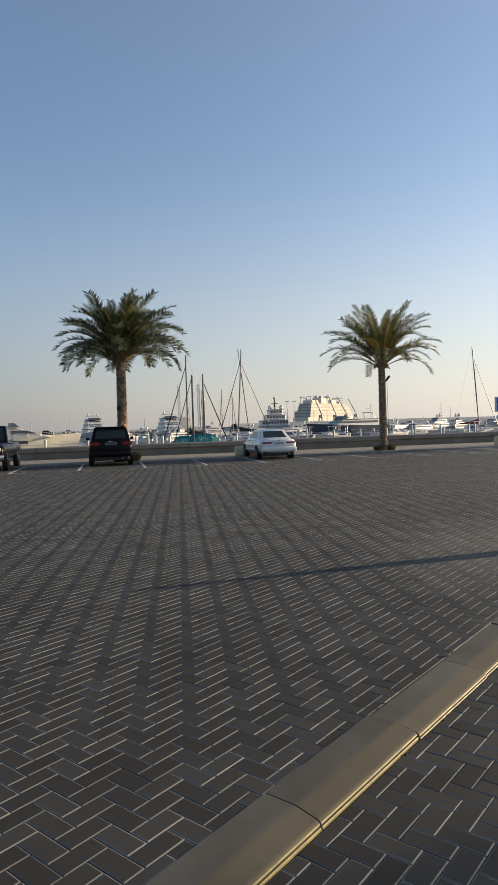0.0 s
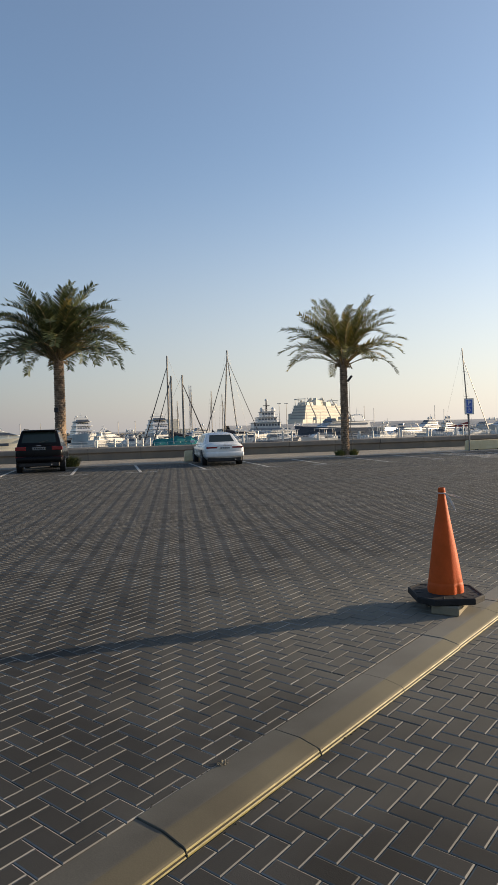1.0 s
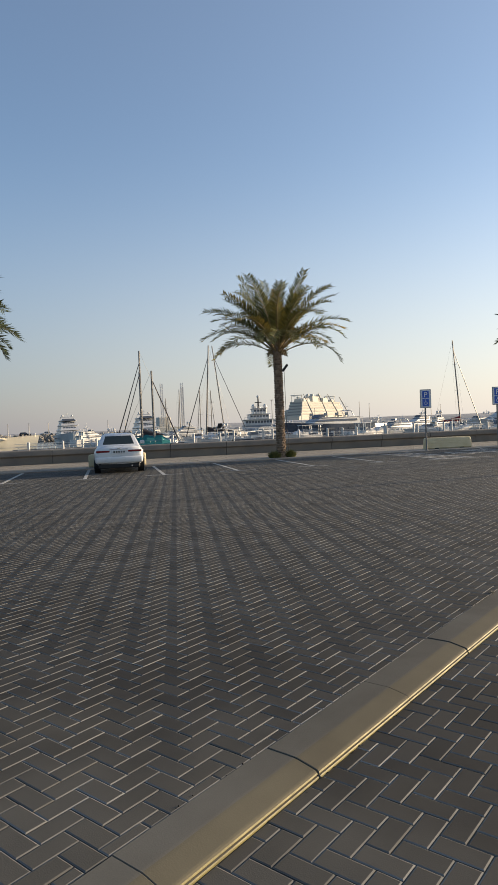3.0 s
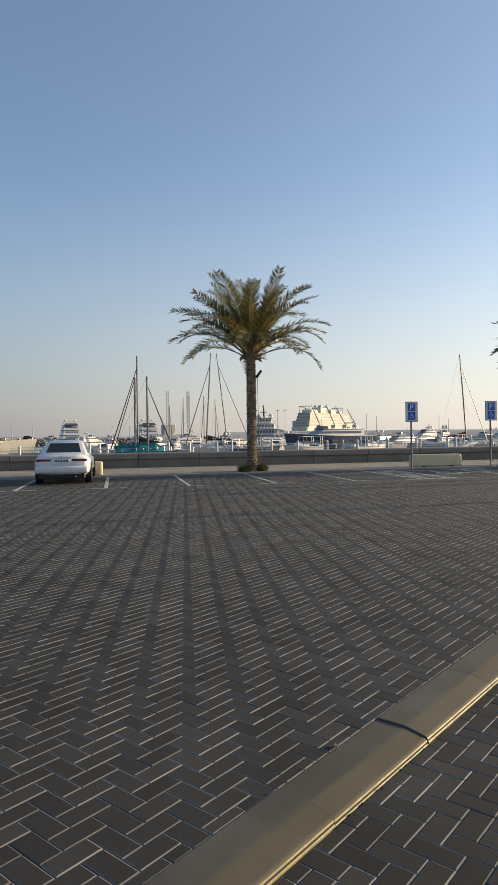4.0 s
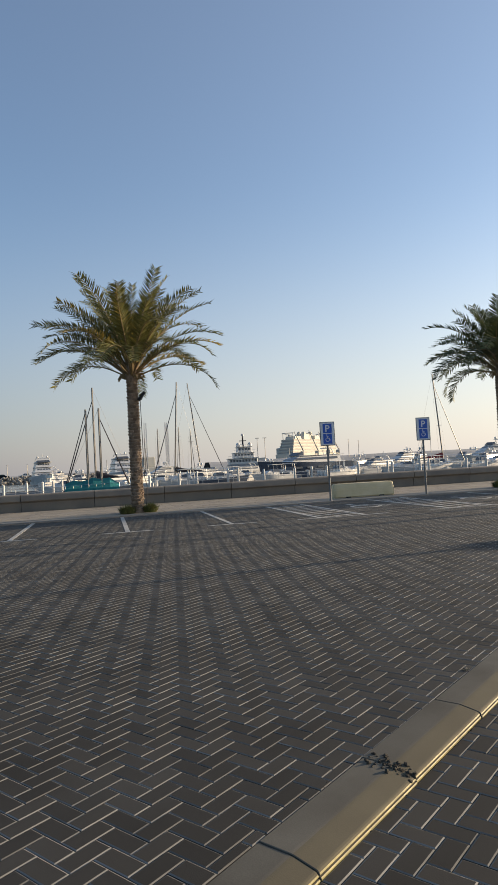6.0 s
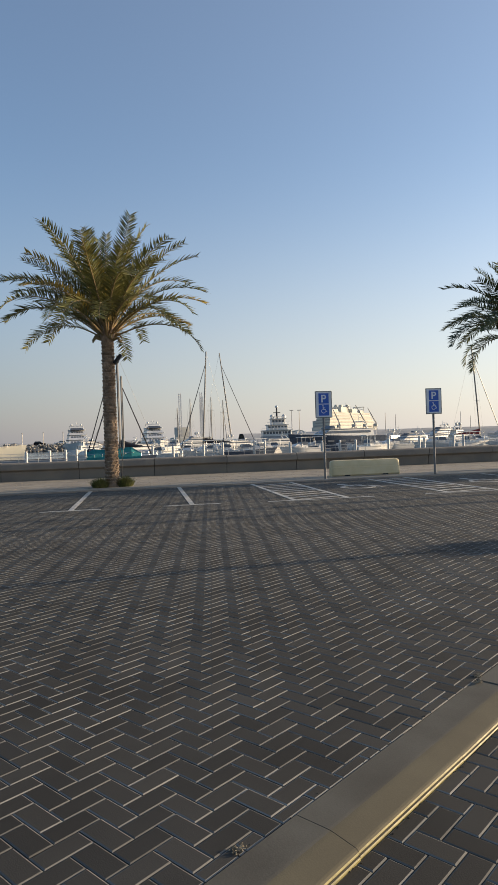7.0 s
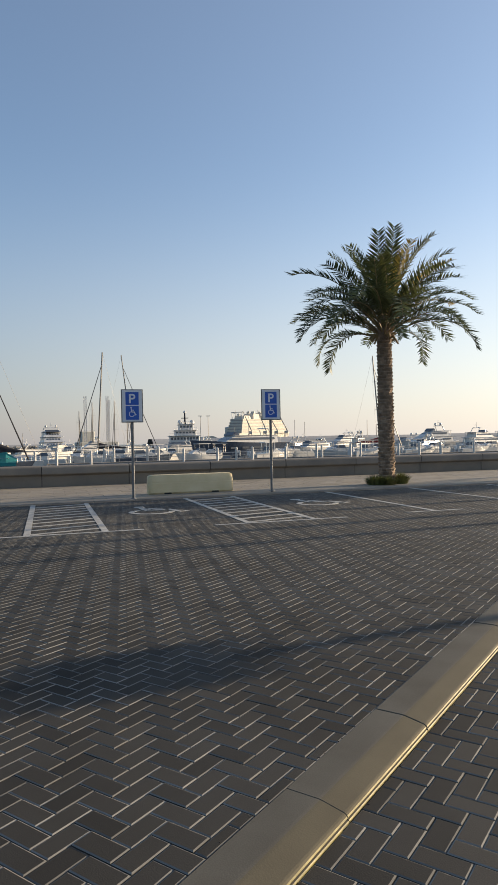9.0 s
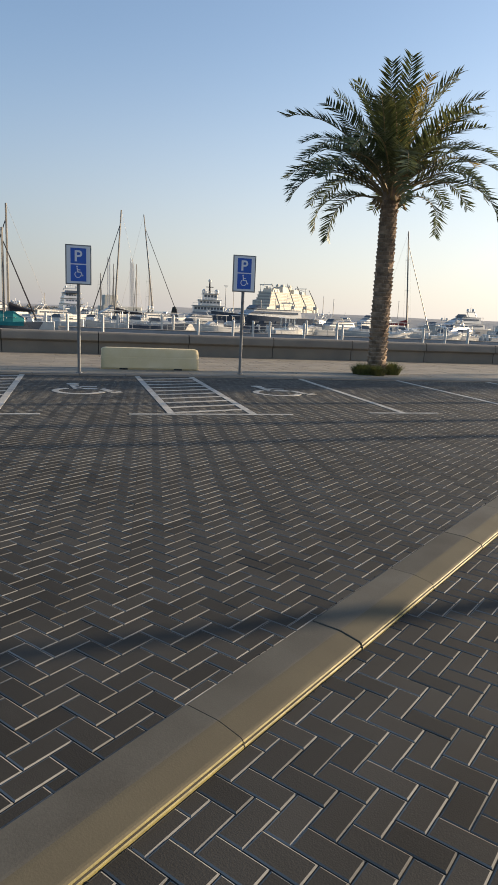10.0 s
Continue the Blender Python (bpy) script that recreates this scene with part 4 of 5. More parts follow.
    for sy in (-1, 1):
        bm = box(B(), (gx[3] - 0.42, sy * (hw + 0.09) - 0.085, zb + 0.0), (gx[3] - 0.28, sy * (hw + 0.09) + 0.085, zb + 0.14), 0.03, 2)
        part("mirror", bm, paint if kind != "pickup" else chrome_mat, ob)
        for xx in (-0.15, 0.95):
            part("door_handle", box(B(), (xx - 0.45, sy * (hw - 0.002) - 0.012, zb - 0.16), (xx - 0.28, sy * (hw - 0.002) + 0.012, zb - 0.13), 0.005), paint, ob)
        part("sill_trim", box(B(), (-h * 0.52, sy * (hw * 0.99) - 0.01, z0 + 0.22), (h * 0.5, sy * (hw * 0.99) + 0.016, z0 + 0.27), 0.005), dark_plastic if kind != "saloon" else paint, ob)
        for x in (-h + ln * 0.205, h - ln * 0.19):
            wheel(ob, x, sy * (hw - 0.09), wr, 0.2, steel_mat)
            bm = tube(B(), [(x, sy * (hw - 0.20), wr + 0.02), (x, sy * (hw + 0.004), wr + 0.02)], wr * 1.15, 26)
            part("wheel_arch", bm, dark_plastic, ob)
    # rear: lamps, plate, bumper
    zl_, zh_ = (0.745, 0.82) if kind == "saloon" else (0.92, 1.07)
    for sy in (-1, 1):
        y0, y1 = sorted((sy * hw * 0.36, sy * hw * 0.90)) if kind == "saloon" else sorted((sy * hw * 0.52, sy * hw * 0.955))
        part("tail_lamp", box(B(), (-h - 0.008, y0, zl_), (-h + 0.16, y1, zh_), 0.02, 2), tail_mat, ob, "red tail lamp")
        if kind == "wagon":
            part("reflector", box(B(), (-h - 0.02, y0, 0.62), (-h + 0.06, y1, 0.67), 0.01), tail_mat, ob)
    pz = 0.70 if kind == "saloon" else 0.93
    pl = part("number_plate", box(B(), (-h - 0.02, -0.25, pz), (-h + 0.02, 0.25, pz + 0.12), 0.006), plate_mat if kind == "saloon" else steel_mat, ob)
    for k in range(5):
        part("plate_bar", box(B(), (-h - 0.023, -0.20 + k * 0.085, pz + 0.03), (-h - 0.018, -0.15 + k * 0.085, pz + 0.09)), dark_plastic, pl)
    bm = box(B(), (-h - 0.06, -hw * 0.94, z0 + 0.16), (-h + 0.4, hw * 0.94, z0 + 0.40), 0.07, 3)
    part("rear_bumper", bm, paint, ob, "", 40)
    part("rear_valance", box(B(), (-h + 0.02, -hw * 0.82, z0 - 0.02), (-h + 0.35, hw * 0.82, z0 + 0.17), 0.03), dark_plastic, ob)
    part("exhaust", tube(B(), [(-h - 0.05, -hw * 0.5, z0 + 0.06), (-h + 0.3, -hw * 0.5, z0 + 0.06)], 0.03, 10), chrome_mat, ob)
    if kind == "saloon":
        part("lid_trim", box(B(), (-h - 0.012, -hw * 0.36, 0.845), (-h + 0.05, hw * 0.36, 0.87), 0.008), chrome_mat, ob)
        part("badge", box(B(), (-h - 0.012, -0.05, 0.875), (-h + 0.05, 0.05, 0.90), 0.008), chrome_mat, ob)
        for sy in (-0.2, 0.2):
            part("headrest", box(B(), (-0.06, sy * 2 - 0.12, 0.98), (0.04, sy * 2 + 0.12, 1.14), 0.03), dark_plastic, ob)
    # front
    for sy in (-1, 1):
        y0, y1 = sorted((sy * hw * 0.52, sy * hw * 0.86))
        zz = 0.58 if kind == "saloon" else 0.84
        part("headlamp", box(B(), (h - 0.20, y0, zz), (h + 0.012, y1, zz + 0.16), 0.02), lens_mat, ob, "clear headlamp")
        if kind == "pickup":
            part("fog_lamp", box(B(), (h - 0.1, y0 + 0.06, 0.56), (h + 0.06, y1 - 0.04, 0.64), 0.02), lens_mat, ob)
    gz = 0.50 if kind == "saloon" else 0.70
    part("grille", box(B(), (h - 0.1, -hw * 0.48, gz), (h + 0.015, hw * 0.48, gz + (0.14 if kind == "saloon" else 0.36)), 0.02), dark_plastic if kind != "pickup" else chrome_mat, ob)
    if kind == "pickup":
        for k in range(4):
            part("grille_slat", box(B(), (h + 0.012, -hw * 0.45, gz + 0.03 + 0.085 * k), (h + 0.03, hw * 0.45, gz + 0.065 + 0.085 * k), 0.008), dark_plastic, ob)
        part("load_bed", box(B(), (-h + 0.10, -hw * 0.86, zb - 0.4), (-0.95, hw * 0.86, zb + 0.012), 0.01), dark_plastic, ob)
    part("front_bumper", box(B(), (h - 0.3, -hw * 0.95, z0 + 0.08), (h + 0.05, hw * 0.95, z0 + 0.30), 0.05, 2), paint if kind != "pickup" else chrome_mat, ob, "", 40)
    if kind == "wagon":
        for sy in (-1, 1):
            yy = sy * (wt_ - 0.09)
            part("roof_rail", tube(B(), [(gx[1] + 0.2, yy, zt - 0.01), (gx[1] + 0.3, yy, zt + 0.035), (gx[2] - 0.3, yy, zt + 0.035), (gx[2] - 0.2, yy, zt - 0.01)], 0.016, 6), dark_plastic, ob)
        part("spoiler", box(B(), (gx[1] - 0.16, -wt_ * 0.92, zt - 0.075), (gx[1] + 0.12, wt_ * 0.92, zt - 0.03), 0.015), paint, ob)
        part("rear_wiper", tube(B(), [(gx[0] - 0.02, 0.0, zb + 0.10), (gx[0] + 0.08, -0.34, zb + 0.18)], 0.01, 5), dark_plastic, ob)
        part("badge", box(B(), (-h - 0.012, -0.09, 1.09), (-h + 0.08, 0.09, 1.115), 0.006), chrome_mat, ob)
    return ob


car(quay(-13.75, -1.05, 0.0, 89), "white four-door saloon with dark windows parked nose to the walkway", "saloon", white_car)
car(quay(-21.40, -0.6, 0.0, 90), "black sport utility vehicle with red tail lamps in a bay", "wagon", black_car)
car(quay(-26.75, -1.0, 0.0, -90), "black pickup truck with a chrome grille reversed into a bay", "pickup", black_car)

# lamp posts whose long shadows cross the car park
def lamp_post(m, height, head, radius, label):
    post = thing("lamp_post", m, label, "lamp post", "lamp posts")
    part("pole", tube(B(), [(0, 0, 0), (0, 0, height)], [radius, radius * 0.7], 12), steel_mat, post, "", 40)
    part("lamp_head", box(B(), (-0.42, -0.12, head), (0.42, 0.12, head + 0.30), 0.04), dark_plastic, post)
    part("foot", box(B(), (-0.18, -0.18, 0), (0.18, 0.18, 0.03), 0.01), steel_mat, post)
    return post


lamp_post(quay(14.3, -11.25, ROAD_Z, -84), 5.3, 2.86, 0.085, "slim grey lamp post with a flat twin lamp head")
for u, v in ((24.0, -3.0), (24.6, -4.9), (25.2, -6.1)):
    lamp_post(quay(u, v, 0.0, 6), 6.6, 6.3, 0.11, "slender grey steel column at the end of the car park")

# ---- marina ----
WATER = -1.6


def hull(bm, ln, beam, free, bow=0.35, flare=1.0, sheer=0.35):
    """Boat hull, bow towards +x, waterline at z = 0."""
    rings = []
    n = 12
    for i in range(n + 1):
        t = i / n
        x = -ln / 2 + ln * t
        k = 1.0 if t < 0.45 else max(0.015, 1 - ((t - 0.45) / 0.55) ** (2.2 if flare else 1.6))
        kw = 0.96 if t < 0.45 else max(0.008, 1 - ((t - 0.42) / 0.50) ** 1.7) if t < 0.92 else 0.008
        top = free * (1 + sheer * t ** 2.2)
        xo = bow * free * t ** 6
        w, ww = beam / 2 * k, beam / 2 * kw * 0.9
        rings.append([(x - xo * 0.3, -ww * 0.6, -0.4), (x, -ww, 0.05), (x + xo * 0.5, -(w + ww) / 2, top * 0.55), (x + xo, -w, top), (x + xo, w, top), (x + xo * 0.5, (w + ww) / 2, top * 0.55), (x, ww, 0.05), (x - xo * 0.3, ww * 0.6, -0.4)])
    loft(bm, rings)
    return bm


def cabin(bm, x0, x1, w, z0, z1, rake_f=0.9, rake_b=0.2, taper=0.88):
    loft(bm, [[(x0, -w / 2, z0), (x1, -w / 2 * 0.9, z0), (x1, w / 2 * 0.9, z0), (x0, w / 2, z0)],
              [(x0 + rake_b, -w / 2 * taper, z1), (x1 - rake_f, -w / 2 * taper * 0.85, z1), (x1 - rake_f, w / 2 * taper * 0.85, z1), (x0 + rake_b, w / 2 * taper, z1)]])
    return bm


def rails(ob, x0, x1, w, z, n=7, h=0.75, taper=0.4):
    for sy in (-1, 1):
        pts = []
        for i in range(n):
            t = i / (n - 1)
            k = 1 - taper * t ** 2.5
            pts.append((x0 + (x1 - x0) * t, sy * w / 2 * k, z + 0.25 * t * h + h))
        bm = tube(B(), pts, 0.022, 4)
        for p in pts:
            tube(bm, [(p[0], p[1], p[2] - h - 0.1), p], 0.016, 4)
        part("guard_rail", bm, chrome_mat, ob)


def motor_yacht(m, ln, label, decks=2, hull_mat=None, free=None, group="motor yachts", domes=True, stripe=True, name="motor_yacht", fore=0.24, rake=1.9):
    hull_mat = hull_mat or gel_white
    ob = thing(name, m, label, "boat", group)
    beam = ln * (0.26 if decks < 3 else 0.30)
    free = free or ln * 0.070 + 0.40
    part("hull", hull(B(), ln, beam, free), hull_mat, ob, "", 30)
    if stripe:
        for sy in (-1, 1):
            for k in range(4):
                x = -ln * 0.28 + k * ln * 0.13
                part("hull_window", box(B(), (x, sy * beam * 0.47 - 0.06, free * 0.52), (x + ln * 0.075, sy * beam * 0.47 + 0.06, free * 0.52 + ln * 0.018)), boat_glass, ob, "dark hull window")
    z = free * 1.02
    x0, x1, w = -ln * 0.38, ln * fore, beam * 0.80
    part("deck", box(B(), (-ln * 0.46, -beam * 0.44, z - 0.08), (ln * 0.12, beam * 0.44, z + 0.02), 0.02), dock_mat, ob, "teak aft deck")
    dh = max(0.95, ln * (0.068 if decks < 3 else 0.050))
    for d in range(decks):
        dk = part("cabin", cabin(B(), x0, x1, w, z, z + dh, dh * rake, 0.15), gel_white if hull_mat is not gel_cream else gel_cream, ob, "white superstructure")
        if decks < 3:
            part("window_band", cabin(B(), x0 + dh * 0.6, x1 - dh * rake * 0.42, w * 1.012, z + dh * 0.46, z + dh * 0.74, dh * rake * 0.30, 0.1, 0.965), boat_glass, dk, "dark wraparound windows")
        else:
            lo = [(x0, -w / 2, z), (x1, -w * 0.45, z), (x1, w * 0.45, z), (x0, w / 2, z)]
            hi = [(x0 + 0.15, -w * 0.44, z + dh), (x1 - dh * rake, -w * 0.374, z + dh), (x1 - dh * rake, w * 0.374, z + dh), (x0 + 0.15, w * 0.44, z + dh)]
            for q, n in ((0, 7), (1, 5), (2, 7)):
                for k in range(n):
                    part("window", patch(B(), lo[q], lo[q + 1], hi[q + 1], hi[q], 0.10 + 0.8 * (k + 0.12) / n, 0.10 + 0.8 * (k + 0.88) / n, 0.46, 0.76, 0.02), boat_glass, dk, "dark cabin window")
        part("roof_overhang", box(B(), (x0 - dh * 0.7, -w * 0.47, z + dh), (x1 - dh * rake * 0.95, w * 0.47, z + dh + (0.10 if decks < 3 else 0.30)), 0.05), gel_white if hull_mat is not gel_cream else gel_cream, dk)
        for sy in (-1, 1):
            part("stanchion", tube(B(), [(x0 - dh * 0.5, sy * w * 0.44, z), (x0 - dh * 0.5, sy * w * 0.44, z + dh)], 0.05, 6), gel_white, dk)
        z += dh + 0.10
        x0, x1, w = x0 + ln * 0.06, x1 - dh * rake * (1.0 if decks < 3 else 0.6) - ln * 0.02, w * (0.84 if decks < 3 else 0.90)
    part("windscreen", cabin(B(), x1 - dh * 0.5, x1 + dh * 0.6, w * 0.9, z - 0.02, z + dh * 0.45, dh * 0.5, 0.2, 0.85), boat_glass, ob, "tinted fly bridge screen")
    bm = B()
    for sy in (-1, 1):
        tube(bm, [(x0 + 0.2, sy * w * 0.46, z), (x0 + 0.9, sy * w * 0.42, z + dh * 0.9), (x0 + 1.1, sy * w * 0.2, z + dh * 1.0)], 0.11, 6)
    box(bm, (x0 + 0.7, -w * 0.42, z + dh * 0.85), (x0 + 1.5, w * 0.42, z + dh * 0.98), 0.04)
    arch_ = part("radar_arch", bm, gel_white, ob)
    if domes:
        for sy, k in ((-0.3, 1.0), (0.3, 0.85)):
            bm = B()
            lathe(bm, [(0.05, 0), (0.30 * k, 0.12), (0.36 * k, 0.35), (0.28 * k, 0.58), (0.05, 0.68)], 12, (x0 + 1.1, sy * w, z + dh))
            part("radar_dome", bm, gel_white, arch_, "white satellite dome", 50)
    bm = tube(B(), [(x0 + 1.1, 0, z + dh), (x0 + 1.0, 0, z + dh * 2.1)], [0.07, 0.03], 6)
    box(bm, (x0 + 0.6, -0.5, z + dh * 1.5), (x0 + 0.75, 0.5, z + dh * 1.56))
    part("mast", bm, gel_white, ob)
    rails(ob, -ln * 0.05, ln * 0.5, beam * 0.9, free * 1.12, 8, 0.7, 0.9)
    return ob


def sail_boat(m, ln, mast_h, label, cover, mizzen=0.0, hull_mat=None, tent=None, lean=0.0, boom_k=0.36, mz=-0.32):
    ob = thing("sailing_boat", m, label, "boat", "sailing boats")
    beam, free = ln * 0.27, 1.05
    part("hull", hull(B(), ln, beam, free, 0.7, 1, 0.25), hull_mat or gel_white, ob, "", 30)
    part("deck_house", cabin(B(), -ln * 0.22, ln * 0.2, beam * 0.55, free, free + 0.55, 0.8, 0.1), gel_white, ob)
    part("house_windows", cabin(B(), -ln * 0.16, ln * 0.13, beam * 0.56, free + 0.18, free + 0.4, 0.5, 0.1, 0.95), boat_glass, ob)
    mx = ln * 0.08

    def spar(x, h, boom):
        ms = part("mast", tube(B(), [(x, 0, free), (x + lean * h, 0, free + h)], [0.165, 0.12], 8), mast_mat, ob, "tall dark aluminium mast")
        for k in (0.42, 0.72):
            part("spreader", tube(B(), [(x + lean * h * k, -0.9, free + h * k), (x + lean * h * k, 0.9, free + h * k)], 0.03, 5), mast_mat, ms)
        bm = B()
        for sy in (-1, 1):
            tube(bm, [(x, sy * beam * 0.46, free), (x + lean * h * 0.72, sy * 0.9, free + h * 0.72), (x + lean * h, 0, free + h)], 0.012, 4)
        part("shroud", bm, mast_mat, ms)
        part("boom", tube(B(), [(x - 0.1, 0, free + 1.3), (x - boom, 0, free + 1.2)], 0.08, 6), mast_mat, ms)
        if cover is not None:
            bm = B()
            rings = []
            for t in (0, 0.05, 0.3, 0.6, 0.9, 1.0):
                xx, hh = x - 0.12 - (boom - 0.2) * t, (0.95 * (1 - t) ** 1.8 + 0.28) * (0.3 if t in (1.0,) else 1)
                rings.append([(xx, 0.16 * math.sin(g) * (1.3 - t), free + 1.12 + hh * (0.5 - 0.5 * math.cos(g))) for g in (2 * math.pi * k / 10 for k in range(10))])
            loft(bm, rings)
            part("sail_cover", bm, cover, ms, "canvas cover over the stowed sail", 60)
        return ms

    spar(mx, mast_h, ln * boom_k)
    bm = tube(B(), [(ln * 0.5, 0, free + 0.35), (mx + lean * mast_h * 0.86 + 0.1, 0, free + mast_h * 0.86)], [0.10, 0.06], 6)
    part("furled_jib", bm, canvas_navy if cover is not canvas_red else mast_mat, ob, "furled headsail on the forestay")
    part("backstay", tube(B(), [(-ln * 0.49, 0, free), (mx + lean * mast_h, 0, free + mast_h)], 0.014, 4), mast_mat, ob)
    if mizzen:
        spar(ln * mz, mizzen, ln * 0.16)
        part("furled_jib", tube(B(), [(-ln * 0.47, 0, free + 0.3), (ln * mz, 0, free + mizzen * 0.97)], [0.07, 0.05], 6), canvas_navy, ob)
    rails(ob, -ln * 0.46, ln * 0.46, beam * 0.95, free, 9, 0.55, 0.85)
    if tent is not None:
        bm = B()
        rings = []
        for x, k in ((-ln * 0.47, 0.55), (-ln * 0.35, 0.8), (-ln * 0.2, 0.7), (-ln * 0.05, 1.0), (mx, 0.85), (ln * 0.2, 0.9), (ln * 0.34, 0.35)):
            hh = 1.35 * k + 0.1
            rings.append([(x, -beam * 0.56, free - 0.25), (x, -beam * 0.5, free + 0.15), (x, -beam * 0.25, free + hh * 0.55), (x, 0, free + hh), (x, beam * 0.25, free + hh * 0.55), (x, beam * 0.5, free + 0.15), (x, beam * 0.56, free - 0.25)])
        loft(bm, rings, False)
        part("boat_tent", bm, tent, ob, "teal canvas tent over the whole deck")
    return ob


def small_boat(m, ln, label, hull_mat=None):
    ob = thing("motor_boat", m, label, "boat", "small motor boats")
    beam, free = ln * 0.3, 0.95
    part("hull", hull(B(), ln, beam, free, 0.8, 1, 0.4), hull_mat or gel_white, ob, "", 30)
    part("cuddy", cabin(B(), -ln * 0.12, ln * 0.30, beam * 0.7, free, free + 0.75, 1.1, 0.1), gel_white, ob)
    part("windscreen", cabin(B(), -ln * 0.14, ln * 0.10, beam * 0.72, free + 0.55, free + 1.05, 0.7, 0.2, 0.85), boat_glass, ob, "tinted windscreen")
    for sx in (-0.2, 0.04):
        for sy in (-1, 1):
            part("top_post", tube(B(), [(sx * ln, sy * beam * 0.33, free), (sx * ln + 0.1, sy * beam * 0.3, free + 1.75)], 0.03, 5), chrome_mat, ob)
    part("hard_top", box(B(), (-ln * 0.24, -beam * 0.36, free + 1.75), (ln * 0.08, beam * 0.36, free + 1.86), 0.04), gel_white, ob)
    for sy in (-1, 1):
        part("outboard_motor", box(B(), (-ln * 0.5 - 0.5, sy * 0.42 - 0.2, 0.3), (-ln * 0.5 - 0.05, sy * 0.42 + 0.2, 1.35), 0.1, 2), gel_white, ob, "white outboard motor")
    rails(ob, ln * 0.0, ln * 0.48, beam * 0.9, free * 1.1, 6, 0.45, 0.9)
    return ob


rb = random.Random(77)
# nearest: ketch under a teal tent
sail_boat(quay(-7.98, 61.4, WATER, 0), 8.0, 10.0, "moored ketch under a teal canvas tent", None, mizzen=9.9, mz=-0.12, tent=teal_mat, hull_mat=gel_navy)
sail_boat(quay(-7.27, 74.8, WATER, 180), 9.6, 14.3, "white sailing sloop with a bare mast", canvas_navy)
# dark-covered sloop and its taller neighbour
sail_boat(quay(7.9, 107, WATER, 180), 10.0, 19.1, "large white sloop with a dark sail cover", canvas_navy, lean=-0.063, boom_k=0.58)
sail_boat(quay(18.1, 150, WATER, 0), 15.0, 24.5, "tall white sloop with a raked mast", None, lean=-0.11)
sail_boat(quay(64.4, 106, WATER, 0), 12.0, 19.4, "sloop with a red sail cover and a pale hull", canvas_red, lean=-0.075, boom_k=0.5)
for u, v, h_ in ((12.0, 190, 15.2), (18.6, 188, 15.4), (22.6, 192, 14.6), (8.5, 205, 13.0)):
    sail_boat(quay(u, v, WATER, rb.choice((85, -85, 95, 100))), 11.0, h_, "distant moored sailing boat with a bare mast", canvas_navy)
# motor yachts
motor_yacht(quay(-42.5, 108, WATER, 3), 31.0, "large cream motor yacht with a long flared bow", 1, gel_cream, 2.25, fore=0.33, rake=3.2)
motor_yacht(quay(-24.7, 200, WATER, -83), 30.0, "white three-deck motor yacht moored stern on", 3, group="large motor yachts")
motor_yacht(quay(-0.2, 180, WATER, -86), 28.0, "white and cream three-deck motor yacht seen end on", 3, group="large motor yachts")
motor_yacht(quay(41.5, 130, WATER, 198), 25.0, "dark-hulled motor yacht with a white superstructure", 1, gel_navy, 2.6, domes=False)
motor_yacht(quay(92.0, 130, WATER, 192), 20.0, "white fly bridge motor yacht moored in the marina", 2)
motor_yacht(quay(104.0, 122, WATER, 14), 17.0, "white fly bridge motor yacht moored in the marina", 2, domes=False)
motor_yacht(quay(86.0, 118, WATER, 32), 12.5, "white motor cruiser with tinted windows", 1, domes=False)
motor_yacht(quay(52.0, 112, WATER, 206), 13.0, "white motor cruiser with dark windows", 1, domes=False)
motor_yacht(quay(61.0, 138, WATER, 30), 14.0, "white motor cruiser with tinted windows", 1)
motor_yacht(quay(72.0, 140, WATER, 205), 15.0, "white motor cruiser with tinted windows", 2, domes=False)
motor_yacht(quay(79.5, 112, WATER, 210), 12.0, "white motor cruiser with tinted windows", 1)
motor_yacht(quay(30.0, 150, WATER, 200), 14.0, "white motor cruiser with tinted windows", 1, domes=False)
motor_yacht(quay(118.0, 128, WATER, 15), 18.0, "white fly bridge motor yacht moored in the marina", 2)
motor_yacht(quay(-3.0, 120, WATER, 30), 13.0, "white motor cruiser with tinted windows", 1, domes=False)
motor_yacht(quay(20.0, 140, WATER, 25), 13.0, "white motor cruiser with tinted windows", 1)
motor_yacht(quay(-12.0, 130, WATER, -95), 12.0, "white motor cruiser moored stern on", 1)
motor_yacht(quay(2.5, 128, WATER, -100), 11.0, "white motor cruiser moored stern on", 1, domes=False)
for u, v, a, ln in ((9.0, 92, 182, 9.5), (12.0, 84, 4, 8.5), (-2.5, 84, 160, 7.5), (2.6, 88, -100, 7.5), (18.5, 96, 175, 8.0), (47, 88, 185, 8.5), (55, 90, 178, 8.0), (60.5, 84, 10, 7.0), (69, 92, 172, 8.5), (36, 92, 5, 8.0), (28, 100, 178, 8.0), (76, 88, 190, 8.0), (96, 96, 170, 9.0), (-13.5, 92, 170, 7.5)):
    small_boat(quay(u, v, WATER, a), ln, "small white open motor boat with a hard top", gel_white if rb.random() < 0.75 else gel_navy)

